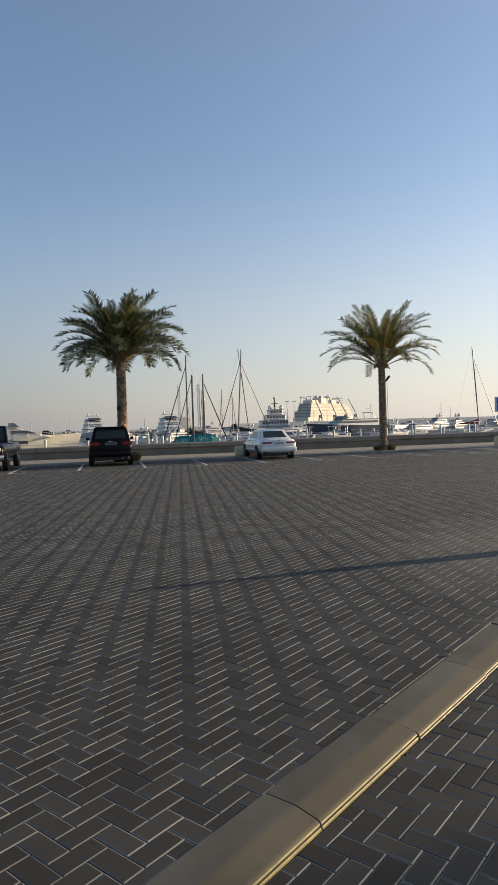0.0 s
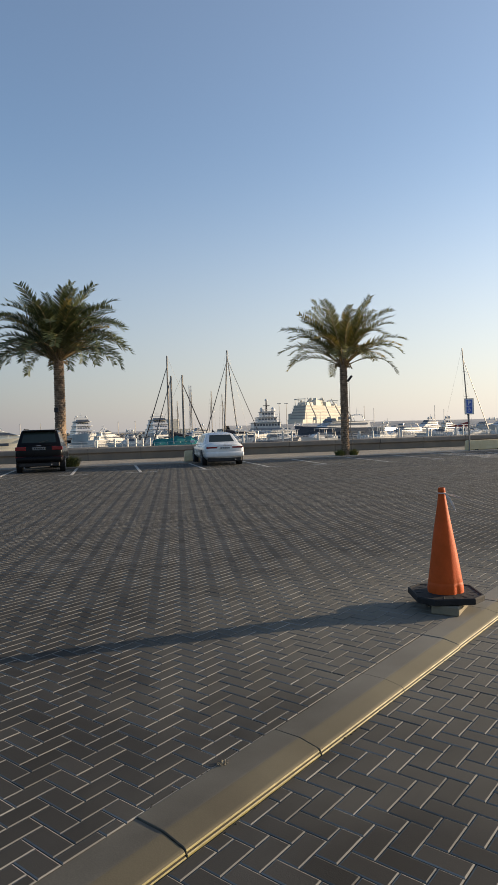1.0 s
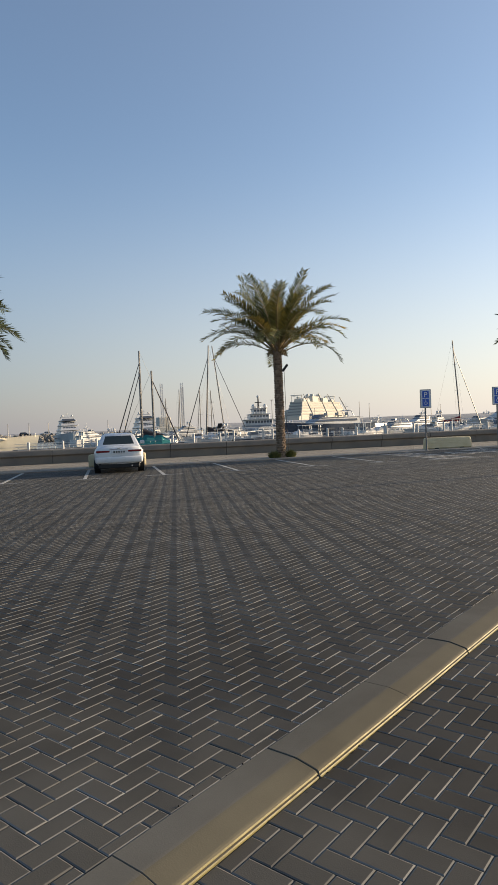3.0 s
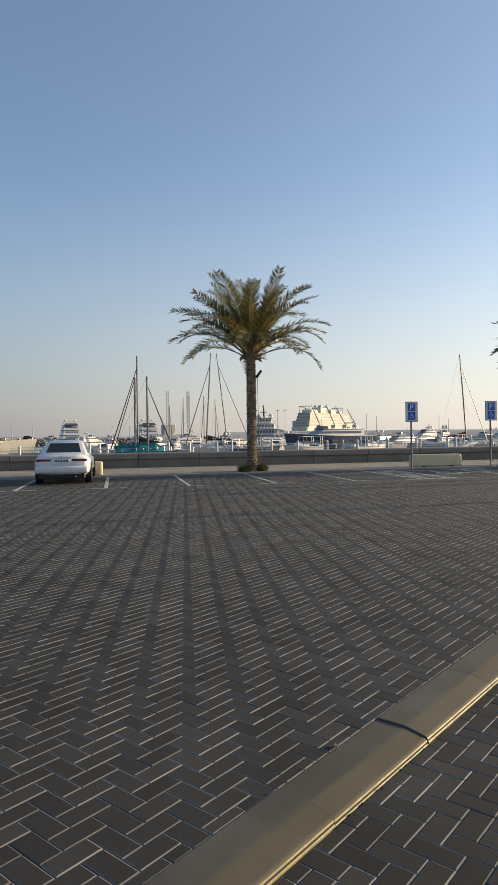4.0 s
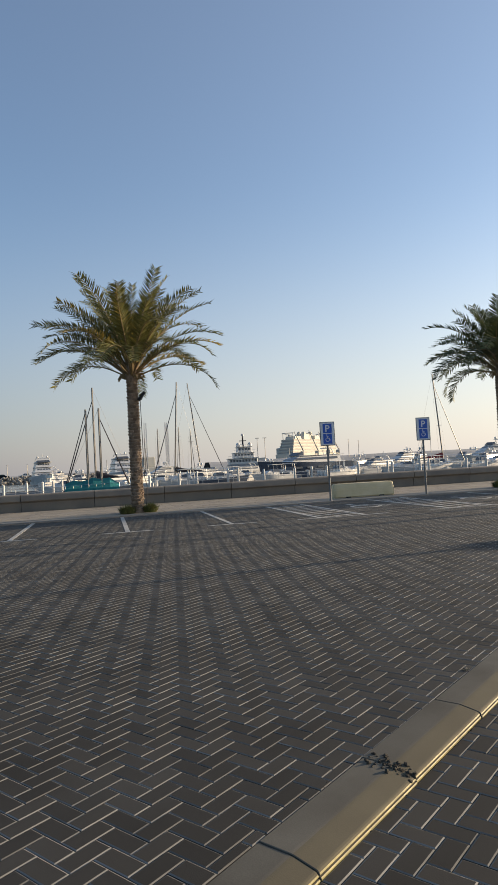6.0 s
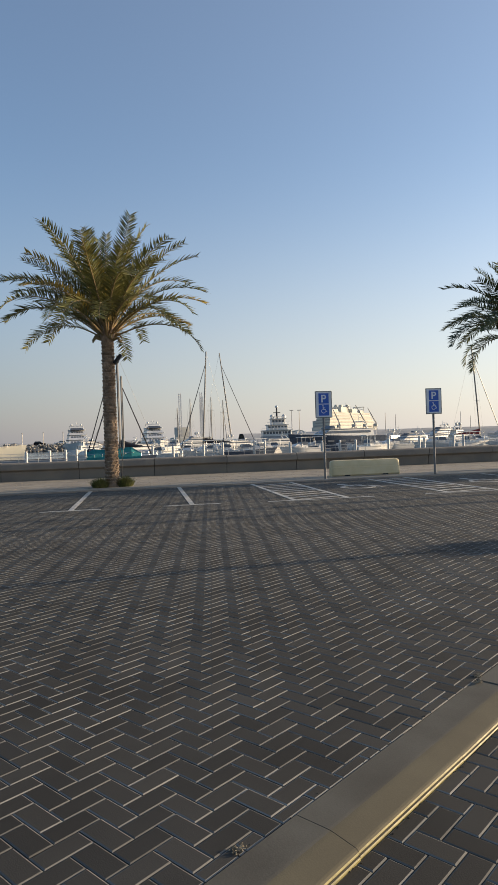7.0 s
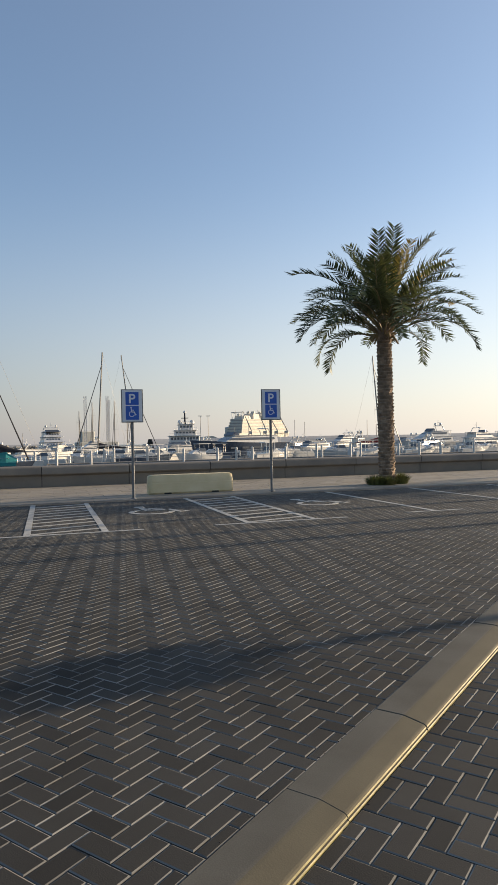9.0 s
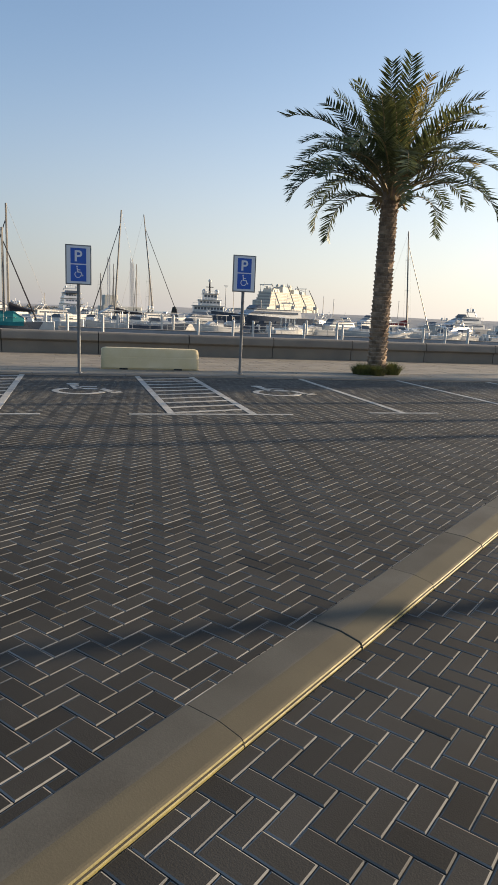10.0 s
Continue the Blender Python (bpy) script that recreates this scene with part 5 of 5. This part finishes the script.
for u, v, ln, a in ((38, 160, 15, 200), (46, 170, 16, 20), (58, 165, 14, 195), (68, 118, 11, 22), (98, 150, 16, 205), (110, 150, 15, 18), (124, 140, 15, 200), (76, 165, 17, 14), (88, 170, 15, 200), (-16, 150, 13, 35), (9, 165, 14, 200)):
    motor_yacht(quay(u, v, WATER, a), ln, "white motor cruiser in the crowded marina", rb.choice((1, 1, 2)), domes=rb.random() < 0.5)
for u, v, a, ln in ((22, 88, 200, 7.5), (33, 84, 20, 7.0), (41, 94, 195, 8.0), (51, 84, 15, 7.5), (65, 86, 200, 7.5), (72, 84, 10, 7.0), (82, 92, 195, 8.0), (89, 86, 20, 7.5), (5.5, 84, 190, 7.0), (15.5, 90, 20, 8.0)):
    small_boat(quay(u, v, WATER, a), ln, "small white open motor boat beside a pontoon")

# service vessel with a tiered white bridge, moored bow on, and the grey cutter beside it
vessel = thing("service_vessel", quay(53.0, 250, WATER, -8), "white service vessel with a tiered bridge and dark mast", "ship")
part("hull", prism(B(), [(-6.2, 3.2), (6.2, 3.2), (5.2, -0.6), (-5.2, -0.6)], -9, 9), gel_grey, vessel, "grey hull")
tiers = ((-6.0, 5.8, 3.2, 5.6, -8.5), (-3.8, 4.6, 5.8, 7.9, -6.5), (-2.0, 3.6, 8.1, 10.4, -5.0))
for x0, x1, z0, z1, y0 in tiers:
    tier = part("deck_house", box(B(), (x0, y0, z0), (x1, 7, z1), 0.15), gel_white, vessel)
    part("deck_edge", box(B(), (x0 - 0.5, y0 - 0.7, z1), (x1 + 0.5, 7.4, z1 + 0.2), 0.04), gel_white, tier)
    n = int((x1 - x0) / 1.25)
    for k in range(n):
        xa = x0 + 0.25 + k * (x1 - x0 - 0.4) / n
        part("window", box(B(), (xa, y0 - 0.05, z0 + 1.0), (xa + 0.9, y0 + 0.2, z1 - 0.45), 0.03), boat_glass, tier)
    bm = B()
    for k in range(9):
        xa = x0 - 0.4 + k * (x1 - x0 + 0.8) / 8
        tube(bm, [(xa, y0 - 0.6, z1 + 0.2), (xa, y0 - 0.6, z1 + 1.1)], 0.04, 4)
    tube(bm, [(x0 - 0.4, y0 - 0.6, z1 + 1.1), (x1 + 0.4, y0 - 0.6, z1 + 1.1)], 0.05, 4)
    part("railing", bm, gel_white, tier)
mast = part("mast", tube(B(), [(0.4, -2, 10.4), (0.4, -2, 15.2)], [0.42, 0.26], 8), canvas_navy, vessel, "dark mast")
part("radar_bar", box(B(), (-1.1, -2.2, 13.0), (1.9, -1.8, 13.3), 0.05), canvas_navy, mast)
part("dome", lathe(B(), [(0.1, 0), (0.6, 0.2), (0.65, 0.7), (0.1, 1.2)], 10, (0.4, -2, 15.1)), gel_white, mast, "", 50)
for x in (-1.7, 3.3):
    part("dome", lathe(B(), [(0.2, 0), (0.85, 0.3), (0.95, 1.0), (0.6, 1.7), (0.1, 1.9)], 12, (x, -2.5, 10.5)), gel_white, vessel, "white radar dome", 50)
motor_yacht(quay(64.5, 235, WATER, 196), 17.0, "low grey-hulled cutter moored beside a white vessel", 1, gel_grey, domes=False)

# piles and pontoons
def pile(m):
    ob = thing("mooring_pile", m, "white-sleeved mooring pile with a rounded cap", "pile", "mooring piles")
    part("sleeve", tube(B(), [(0, 0, -1.2), (0, 0, 2.05)], 0.17, 12), pile_mat, ob, "", 40)
    part("cap", lathe(B(), [(0.19, 2.03), (0.19, 2.09), (0.12, 2.20), (0.02, 2.26)], 12), pile_mat, ob, "", 40)
    return ob


first = pile(quay(15.7, 70, WATER))
for u, v, k in ((20.4, 70, 1), (23.7, 72, 1), (30.4, 70, 1), (35.2, 70, 1.1), (40.6, 70, 1.1), (44.3, 74, 1.1), (48.6, 70, 1), (53.4, 72, 1.1), (54.6, 68, 0.85), (63.4, 72, 1.1), (70.5, 70, 1), (77, 71, 1.05), (-0.8, 70, 1), (-3.5, 74, 1.0), (12.0, 78, 1.15), (13.6, 78, 1.15), (3.6, 72, 1), (26.1, 72, 1), (32.9, 76, 1.15), (36.9, 72, 1), (-19.5, 66, 0.95), (-16.9, 68, 1), (-15.0, 69, 1), (-13.7, 70, 1), (-12.6, 71, 1), (-24.0, 66, 0.95), (-30.0, 66, 1), (6.0, 80, 1.1), (7.4, 80, 1.1), (58.5, 74, 1.05), (84, 72, 1), (-11.4, 72, 1)):
    copy_thing(first, quay(u, v, WATER) @ Matrix.Diagonal((1, 1, 1, 1))).scale = (1, 1, k)


def pontoon(u0, u1, v, w=2.0):
    ob = thing("pontoon", quay(0, 0, WATER), "floating timber-decked pontoon with a low hand rail", "pontoon", "pontoons")
    part("float", box(B(), (u0, v - w / 2, -0.2), (u1, v + w / 2, 0.42), 0.03), gel_grey, ob)
    part("decking", box(B(), (u0, v - w / 2 - 0.05, 0.424), (u1, v + w / 2 + 0.05, 0.50), 0.01), dock_mat, ob)
    bm = B()
    for h_ in (1.0, 1.45):
        tube(bm, [(u0 + 0.2, v + w / 2 - 0.1, h_), (u1 - 0.2, v + w / 2 - 0.1, h_)], 0.035, 5)
    x = u0 + 0.2
    while x < u1:
        tube(bm, [(x, v + w / 2 - 0.1, 0.45), (x, v + w / 2 - 0.1, 1.45)], 0.03, 5)
        x += 2.4
    part("hand_rail", bm, pile_mat, ob)


for a_, b_, v in ((-40, -12, 66), (-2, 44, 76), (46, 110, 77), (-30, 30, 98), (34, 120, 100)):
    pontoon(a_, b_, v)

# breakwaters, rocks and the far shore
rr = random.Random(9)


def breakwater(u0, u1, v, h, label, mat=land_mat):
    bm = B()
    u = u0
    prev = None
    rings = []
    while u <= u1:
        hh = h * (1 + rr.uniform(-0.04, 0.04))
        rings.append([(u, v - 8 - rr.uniform(0, 2), WATER - 0.5), (u, v - 3, WATER + hh * 0.75), (u, v, WATER + hh), (u, v + 12, WATER + hh), (u, v + 22, WATER - 0.5)])
        u += 12
    loft(bm, rings, False)
    return solo("breakwater", bm, mat, QUAY, label, "breakwater", kind="structure")


breakwater(-420, 0, 262, 2.6, "low stone breakwater behind the marina basin", rock_mat)
breakwater(52, 900, 330, 5.2, "long grey harbour breakwater on the horizon")
breakwater(-900, 70, 600, 4.0, "far low grey shore")
bm = B()
for i in range(900):
    u, s = rr.uniform(-130, 2), rr.uniform(0.35, 0.95)
    k = rr.random()
    z = WATER + 2.7 * (1 - k) + rr.uniform(-0.2, 0.3)
    mm = Matrix.Translation((u, 260 - 9 * k, z)) @ Euler((rr.uniform(0, 6), rr.uniform(0, 6), rr.uniform(0, 6))).to_matrix().to_4x4() @ Matrix.Diagonal((s * rr.uniform(0.8, 1.4), s, s * rr.uniform(0.6, 1), 1))
    bmesh.ops.create_icosphere(bm, subdivisions=1, radius=1.0, matrix=mm)
solo("rock_armour", bm, rock_mat, QUAY, "loose pale boulders along the breakwater", "rocks", kind="stuff")
for u in (-52.5, -44, -36, -11, -3.5, 96, 104, 131, 137, 176, 182):
    v = 264 if u < 0 else 322
    zz = WATER + (2.6 if u < 0 else 4.5)
    ob = thing("light_pole", quay(u, v, zz - 0.3), "thin dark lamp pole on the breakwater", "lamp post", "breakwater lamp poles")
    hh = 5.6 if u < 0 else rr.uniform(6, 10)
    part("pole", tube(B(), [(0, 0, 0), (0, 0, hh)], [0.22, 0.14], 6), rust_mat, ob)
    part("lamp_head", box(B(), (-0.32, -0.12, hh), (0.32, 0.12, hh + 0.14), 0.04), rust_mat, ob)
car(quay(-45.8, 266, WATER + 2.58, 2), "dark car parked on the breakwater", "wagon", black_car)
car(quay(-37.5, 267, WATER + 2.58, 178), "white car parked on the breakwater", "wagon", white_car)

# far white ship, its quay shed and cranes
ship = thing("passenger_ship", quay(208, 610, WATER, 44), "huge white passenger ship across the harbour", "ship")
part("hull", hull(B(), 122, 17, 10.5, 0.5, 1, 0.2), ship_white, ship, "", 30)
zz = 10.5
for d in range(5):
    x0, x1, w = -56 + 1.2 * d, 44 - 2.6 * d, 8 - 0.3 * d
    dk = part("deck", box(B(), (x0, -w, zz), (x1, w, zz + 2.5), 0.12), ship_white, ship)
    part("promenade", box(B(), (x0 - 0.5, -w - 0.4, zz + 2.5), (x1 + 0.5, w + 0.4, zz + 2.78), 0.05), ship_white, dk)
    bm = box(B(), (x0 - 0.05, -w - 0.05, zz + 0.8), (x1 - 1.0, w + 0.05, zz + 1.8), 0.02)
    part("window_band", bm, ship_window, dk, "dark strip of cabin windows")
    zz += 2.8
for x, ln_, h_ in ((-46, 15, 3.2), (-27, 17, 5.5), (-4, 13, 4.0), (14, 10, 2.6)):
    part("upper_block", cabin(B(), x, x + ln_, 11, zz, zz + h_, 1.2, 0.8, 0.9), ship_white, ship)
for x in (-20, -6):
    part("funnel", cabin(B(), x, x + 4.5, 4, zz + 3, zz + 8.0, 0.8, 1.4, 0.8), ship_white, ship)
part("mast", tube(B(), [(16, 0, zz), (15, 0, zz + 7)], [0.4, 0.15], 6), ship_white, ship)
for k in range(6):
    bm = lathe(B(), [(0.1, 0), (1.1, 0.4), (1.3, 1.2), (0.8, 2.1), (0.1, 2.4)], 10, (-42 + k * 9.3, 3.0 - (k % 2) * 6, zz + (3.2, 5.5, 5.5, 4.0, 0.0, 2.6)[k]))
    part("dome", bm, ship_white, ship, "white radar dome", 50)
rs = random.Random(77)
for k in range(16):
    x, y = rs.uniform(-52, 30), rs.uniform(-6, 6)
    bm = tube(B(), [(x, y, zz), (x, y, zz + rs.uniform(3.5, 8.5))], [0.22, 0.10], 5)
    part("aerial", bm, ship_white, ship)
for x in (-50, -12, 22):
    bm = B()
    for sy in (-5.5, 5.5):
        tube(bm, [(x, sy, zz), (x, sy, zz + 6.2)], 0.32, 5)
    tube(bm, [(x, -6.5, zz + 6.2), (x, 6.5, zz + 6.2)], 0.36, 5)
    tube(bm, [(x, -5.5, zz + 3.2), (x, 5.5, zz + 6.0)], 0.18, 4)
    part("gantry", bm, ship_white, ship, "cream deck gantry")
shed = thing("quay_shed", quay(176, 585, WATER, 42), "pale grey quayside shed", "building")
part("wall", box(B(), (-12, -8, -1), (14, 8, 16.5), 0.3), ship_white, shed)
part("roof", prism(B(), [(-12.4, 16.5), (1, 18.0), (14.4, 16.5)], -8.4, 8.4), ship_grey, shed)
low = thing("quay_shed", quay(122, 560, WATER), "low grey-roofed quayside shed", "building")
part("wall", box(B(), (-34, -9, -1), (30, 9, 3.5), 0.3), ship_white, low)
part("roof", prism(B(), [(-35, 3.5), (20, 8.5), (31, 3.5)], -9.4, 9.4), ship_white, low)


def crane(m, reach, tip):
    ob = thing("dock_crane", m, "slewing dock crane with a raised lattice jib", "crane", "dock cranes")
    bm = B()
    for sx in (-1.6, 1.6):
        for sy in (-1.6, 1.6):
            tube(bm, [(sx, sy, 0), (sx * 0.7, sy * 0.7, 9)], 0.28, 5)
    part("tower", bm, rust_mat, ob)
    part("cab", box(B(), (-1.2, -1.2, 9), (1.4, 1.2, 11.4), 0.2), rust_mat, ob)
    bm = B()
    for sy in (-0.5, 0.5):
        for dz in (0, 1.0):
            tube(bm, [(1.5, sy, 10.5 + dz), (-reach, sy * 0.4, tip + dz * 0.4)], 0.16, 4)
    for k in range(9):
        t0, t1 = k / 9, (k + 1) / 9
        tube(bm, [(1.5 - (reach + 1.5) * t0, -0.5, 10.5 + (tip - 10.5) * t0), (1.5 - (reach + 1.5) * t1, 0.5, 11.4 + (tip - 11) * t1)], 0.10, 4)
    part("jib", bm, rust_mat, ob)


for u, rch, tp in ((161, 6, 28), (174, 6, 28.5), (184, 7.5, 27), (193, 6, 24.5)):
    crane(quay(u, 500, WATER), rch, tp)

# jack-up barge with lattice legs, far behind the sailing boats
rig = thing("jack_up_barge", quay(21, 300, WATER, 10), "pale jack-up work barge with tall lattice legs", "barge")
part("hull", box(B(), (-9, -6, 1.2), (9, 6, 4.2), 0.2), ship_white, rig)
part("deck_house", box(B(), (-7.5, -3, 4.2), (-1.5, 3, 9.2), 0.2), ship_white, rig)
for x, y, h_ in ((-6.2, -5.0, 25.6), (4.2, -5.0, 25.9), (7.4, 4.8, 24.5)):
    bm = B()
    for sx in (-0.5, 0.5):
        for sy in (-0.5, 0.5):
            tube(bm, [(x + sx, y + sy, -2), (x + sx, y + sy, h_)], 0.085, 5)
    z = 4.5
    while z < h_ - 1.1:
        for sx in (-0.5, 0.5):
            tube(bm, [(x + sx, y - 0.5, z), (x + sx, y + 0.5, z + 1.1)], 0.045, 4)
            tube(bm, [(x - 0.5, y + sx, z), (x + 0.5, y + sx, z + 1.1)], 0.045, 4)
        z += 1.1
    part("lattice_leg", bm, ship_grey, rig, "tall grey lattice leg")

# flag poles and a lamp pair on the far quay
for u in (63.0, 66.5):
    ob = thing("light_pole", quay(u, 262, WATER), "slender lamp pole on the far quay", "lamp post", "far quay lamp poles")
    part("pole", tube(B(), [(0, 0, -1), (0, 0, 14.5)], [0.2, 0.12], 6), rust_mat, ob)
    part("lamp_head", box(B(), (-0.9, -0.2, 14.4), (0.9, 0.2, 14.7), 0.05), rust_mat, ob)

# ---- pavers: herringbone blocks with worn, chamfered edges, sun glint in their pale colour ----
A = 0.1                     # half of a block's length


def paver_grid(i0, i1, j0, j1, mirror):
    ii, jj = np.meshgrid(np.arange(i0, i1), np.arange(j0, j1), indexing="ij")
    k = (ii - jj) % 4 if mirror else (ii + jj) % 4
    flat, up = k == 0, k == (3 if mirror else 2)
    lo = np.concatenate([np.stack([ii[flat], jj[flat]], 1), np.stack([ii[up], jj[up]], 1)]).astype(float)
    size = np.concatenate([np.tile([2.0, 1.0], (flat.sum(), 1)), np.tile([1.0, 2.0], (up.sum(), 1))])
    return lo, lo + size


def paver_mesh(name, x0, y0, x1, y1, z, rng, gap=0.0007):
    n = len(x0)
    x0, y0, x1, y1 = x0 + gap, y0 + gap, x1 - gap, y1 - gap
    jit = rng.uniform(-0.0009, 0.0009, (n, 3))
    tilt = rng.uniform(-0.0025, 0.0025, (n, 2))
    cx, cy = (x0 + x1) / 2, (y0 + y1) / 2
    vs = np.zeros((n, 12, 3))
    for lev, (ins, dz) in enumerate(((0.0, -0.0070), (0.0008, -0.0031), (0.0066, 0.0))):
        for c, (ax, ay) in enumerate((("lo", "lo"), ("hi", "lo"), ("hi", "hi"), ("lo", "hi"))):
            x = x0 + ins if ax == "lo" else x1 - ins
            yv = y0 + ins if ay == "lo" else y1 - ins
            vs[:, lev * 4 + c, 0] = x + jit[:, 0]
            vs[:, lev * 4 + c, 1] = yv + jit[:, 1]
            vs[:, lev * 4 + c, 2] = z + dz + jit[:, 2] + (x - cx) * tilt[:, 0] + (yv - cy) * tilt[:, 1]
    quads = [(8, 9, 10, 11)]
    for lev in (0, 1):
        for c in range(4):
            d = (c + 1) % 4
            quads.append((lev * 4 + c, lev * 4 + d, lev * 4 + 4 + d, lev * 4 + 4 + c))
    q = np.array(quads)
    faces = (q[None] + (np.arange(n) * 12)[:, None, None]).reshape(-1)
    me = bpy.data.meshes.new(name)
    nf = n * len(quads)
    me.vertices.add(n * 12)
    me.vertices.foreach_set("co", vs.reshape(-1))
    me.loops.add(nf * 4)
    me.loops.foreach_set("vertex_index", faces.astype(np.int32))
    me.polygons.add(nf)
    me.polygons.foreach_set("loop_start", (np.arange(nf) * 4).astype(np.int32))
    me.update(calc_edges=True)
    me.validate()
    me.shade_flat()
    me.materials.append(paver_mat)
    # chamfers take the pale edge colour that carries the painted glint
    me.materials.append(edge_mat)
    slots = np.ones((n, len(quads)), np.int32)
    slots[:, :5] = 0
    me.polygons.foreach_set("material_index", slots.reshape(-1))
    return me


def single_pavers():
    rng = np.random.default_rng(3)
    zero = np.zeros(1)
    return (paver_mesh("paver", zero - A, zero - A / 2, zero + A, zero + A / 2, zero, rng), paver_mesh("paver", zero - A / 2, zero - A, zero + A / 2, zero + A, zero, rng))


FLAT, UPRIGHT = single_pavers()


def lay(parent, name, i0, i1, j0, j1, ox, oy, mirror, x_min, x_max, z, keep, single, seed):
    rng = np.random.default_rng(seed)
    lo, hi = paver_grid(i0, i1, j0, j1, mirror)
    lo, hi = lo * A + (ox, oy), hi * A + (ox, oy)
    lo[:, 0], hi[:, 0] = np.maximum(lo[:, 0], x_min), np.minimum(hi[:, 0], x_max)
    c = (lo + hi) / 2
    ok = (hi[:, 0] - lo[:, 0] > 0.022) & keep(c[:, 0], c[:, 1])
    lo, hi, c = lo[ok], hi[ok], c[ok]
    whole = ((hi - lo).sum(1) > 0.299)
    one = whole & single(c[:, 0], c[:, 1])
    me = paver_mesh(name, lo[~one, 0], lo[~one, 1], hi[~one, 0], hi[~one, 1], z, rng)
    rest = new(name, me)
    rest.parent = parent
    tagged(rest, "dark grey herringbone concrete block paving", kind="stuff")
    for (cx, cy), wide in zip(c[one], (hi - lo)[one, 0] > 0.15):
        ob = new("paver", FLAT if wide else UPRIGHT)
        ob.parent = parent
        ob.matrix_basis = pose(cx + rng.uniform(-0.0012, 0.0012), cy, z + rng.uniform(-0.0012, 0.0012), rng.uniform(-0.15, 0.15), rng.uniform(-0.15, 0.15), rng.uniform(-0.4, 0.4))


s_, c_ = math.sin(radians(51.5)), math.cos(radians(51.5))


def in_park(x, y):
    v = -(x - O.x) * s_ + (y - O.y) * c_
    u = (x - O.x) * c_ + (y - O.y) * s_
    return (v < -0.22) & (u > -34) & (y > 0.5)


park = thing("car_park_paving", Matrix(), "dark herringbone block paving of the car park", "paving", kind="structure")
lay(park, "paver_field", -420, 2, 3, 500, -0.035, 0.04, False, -60, KERB_IN - 0.004, 0.0, in_park, lambda x, y: (x > -1.75) & (y > 25.9) & (y < 29.8), 1)
lane = thing("road_paving", Matrix(), "dark herringbone block paving of the road", "paving", kind="structure")
lay(lane, "paver_field", -2, 60, 0, 400, -0.024, 0.28, True, 0.008, 6.0, ROAD_Z, lambda x, y: y > 0.5, lambda x, y: (x < 1.6) & (y > 25.9) & (y < 29.8), 2)
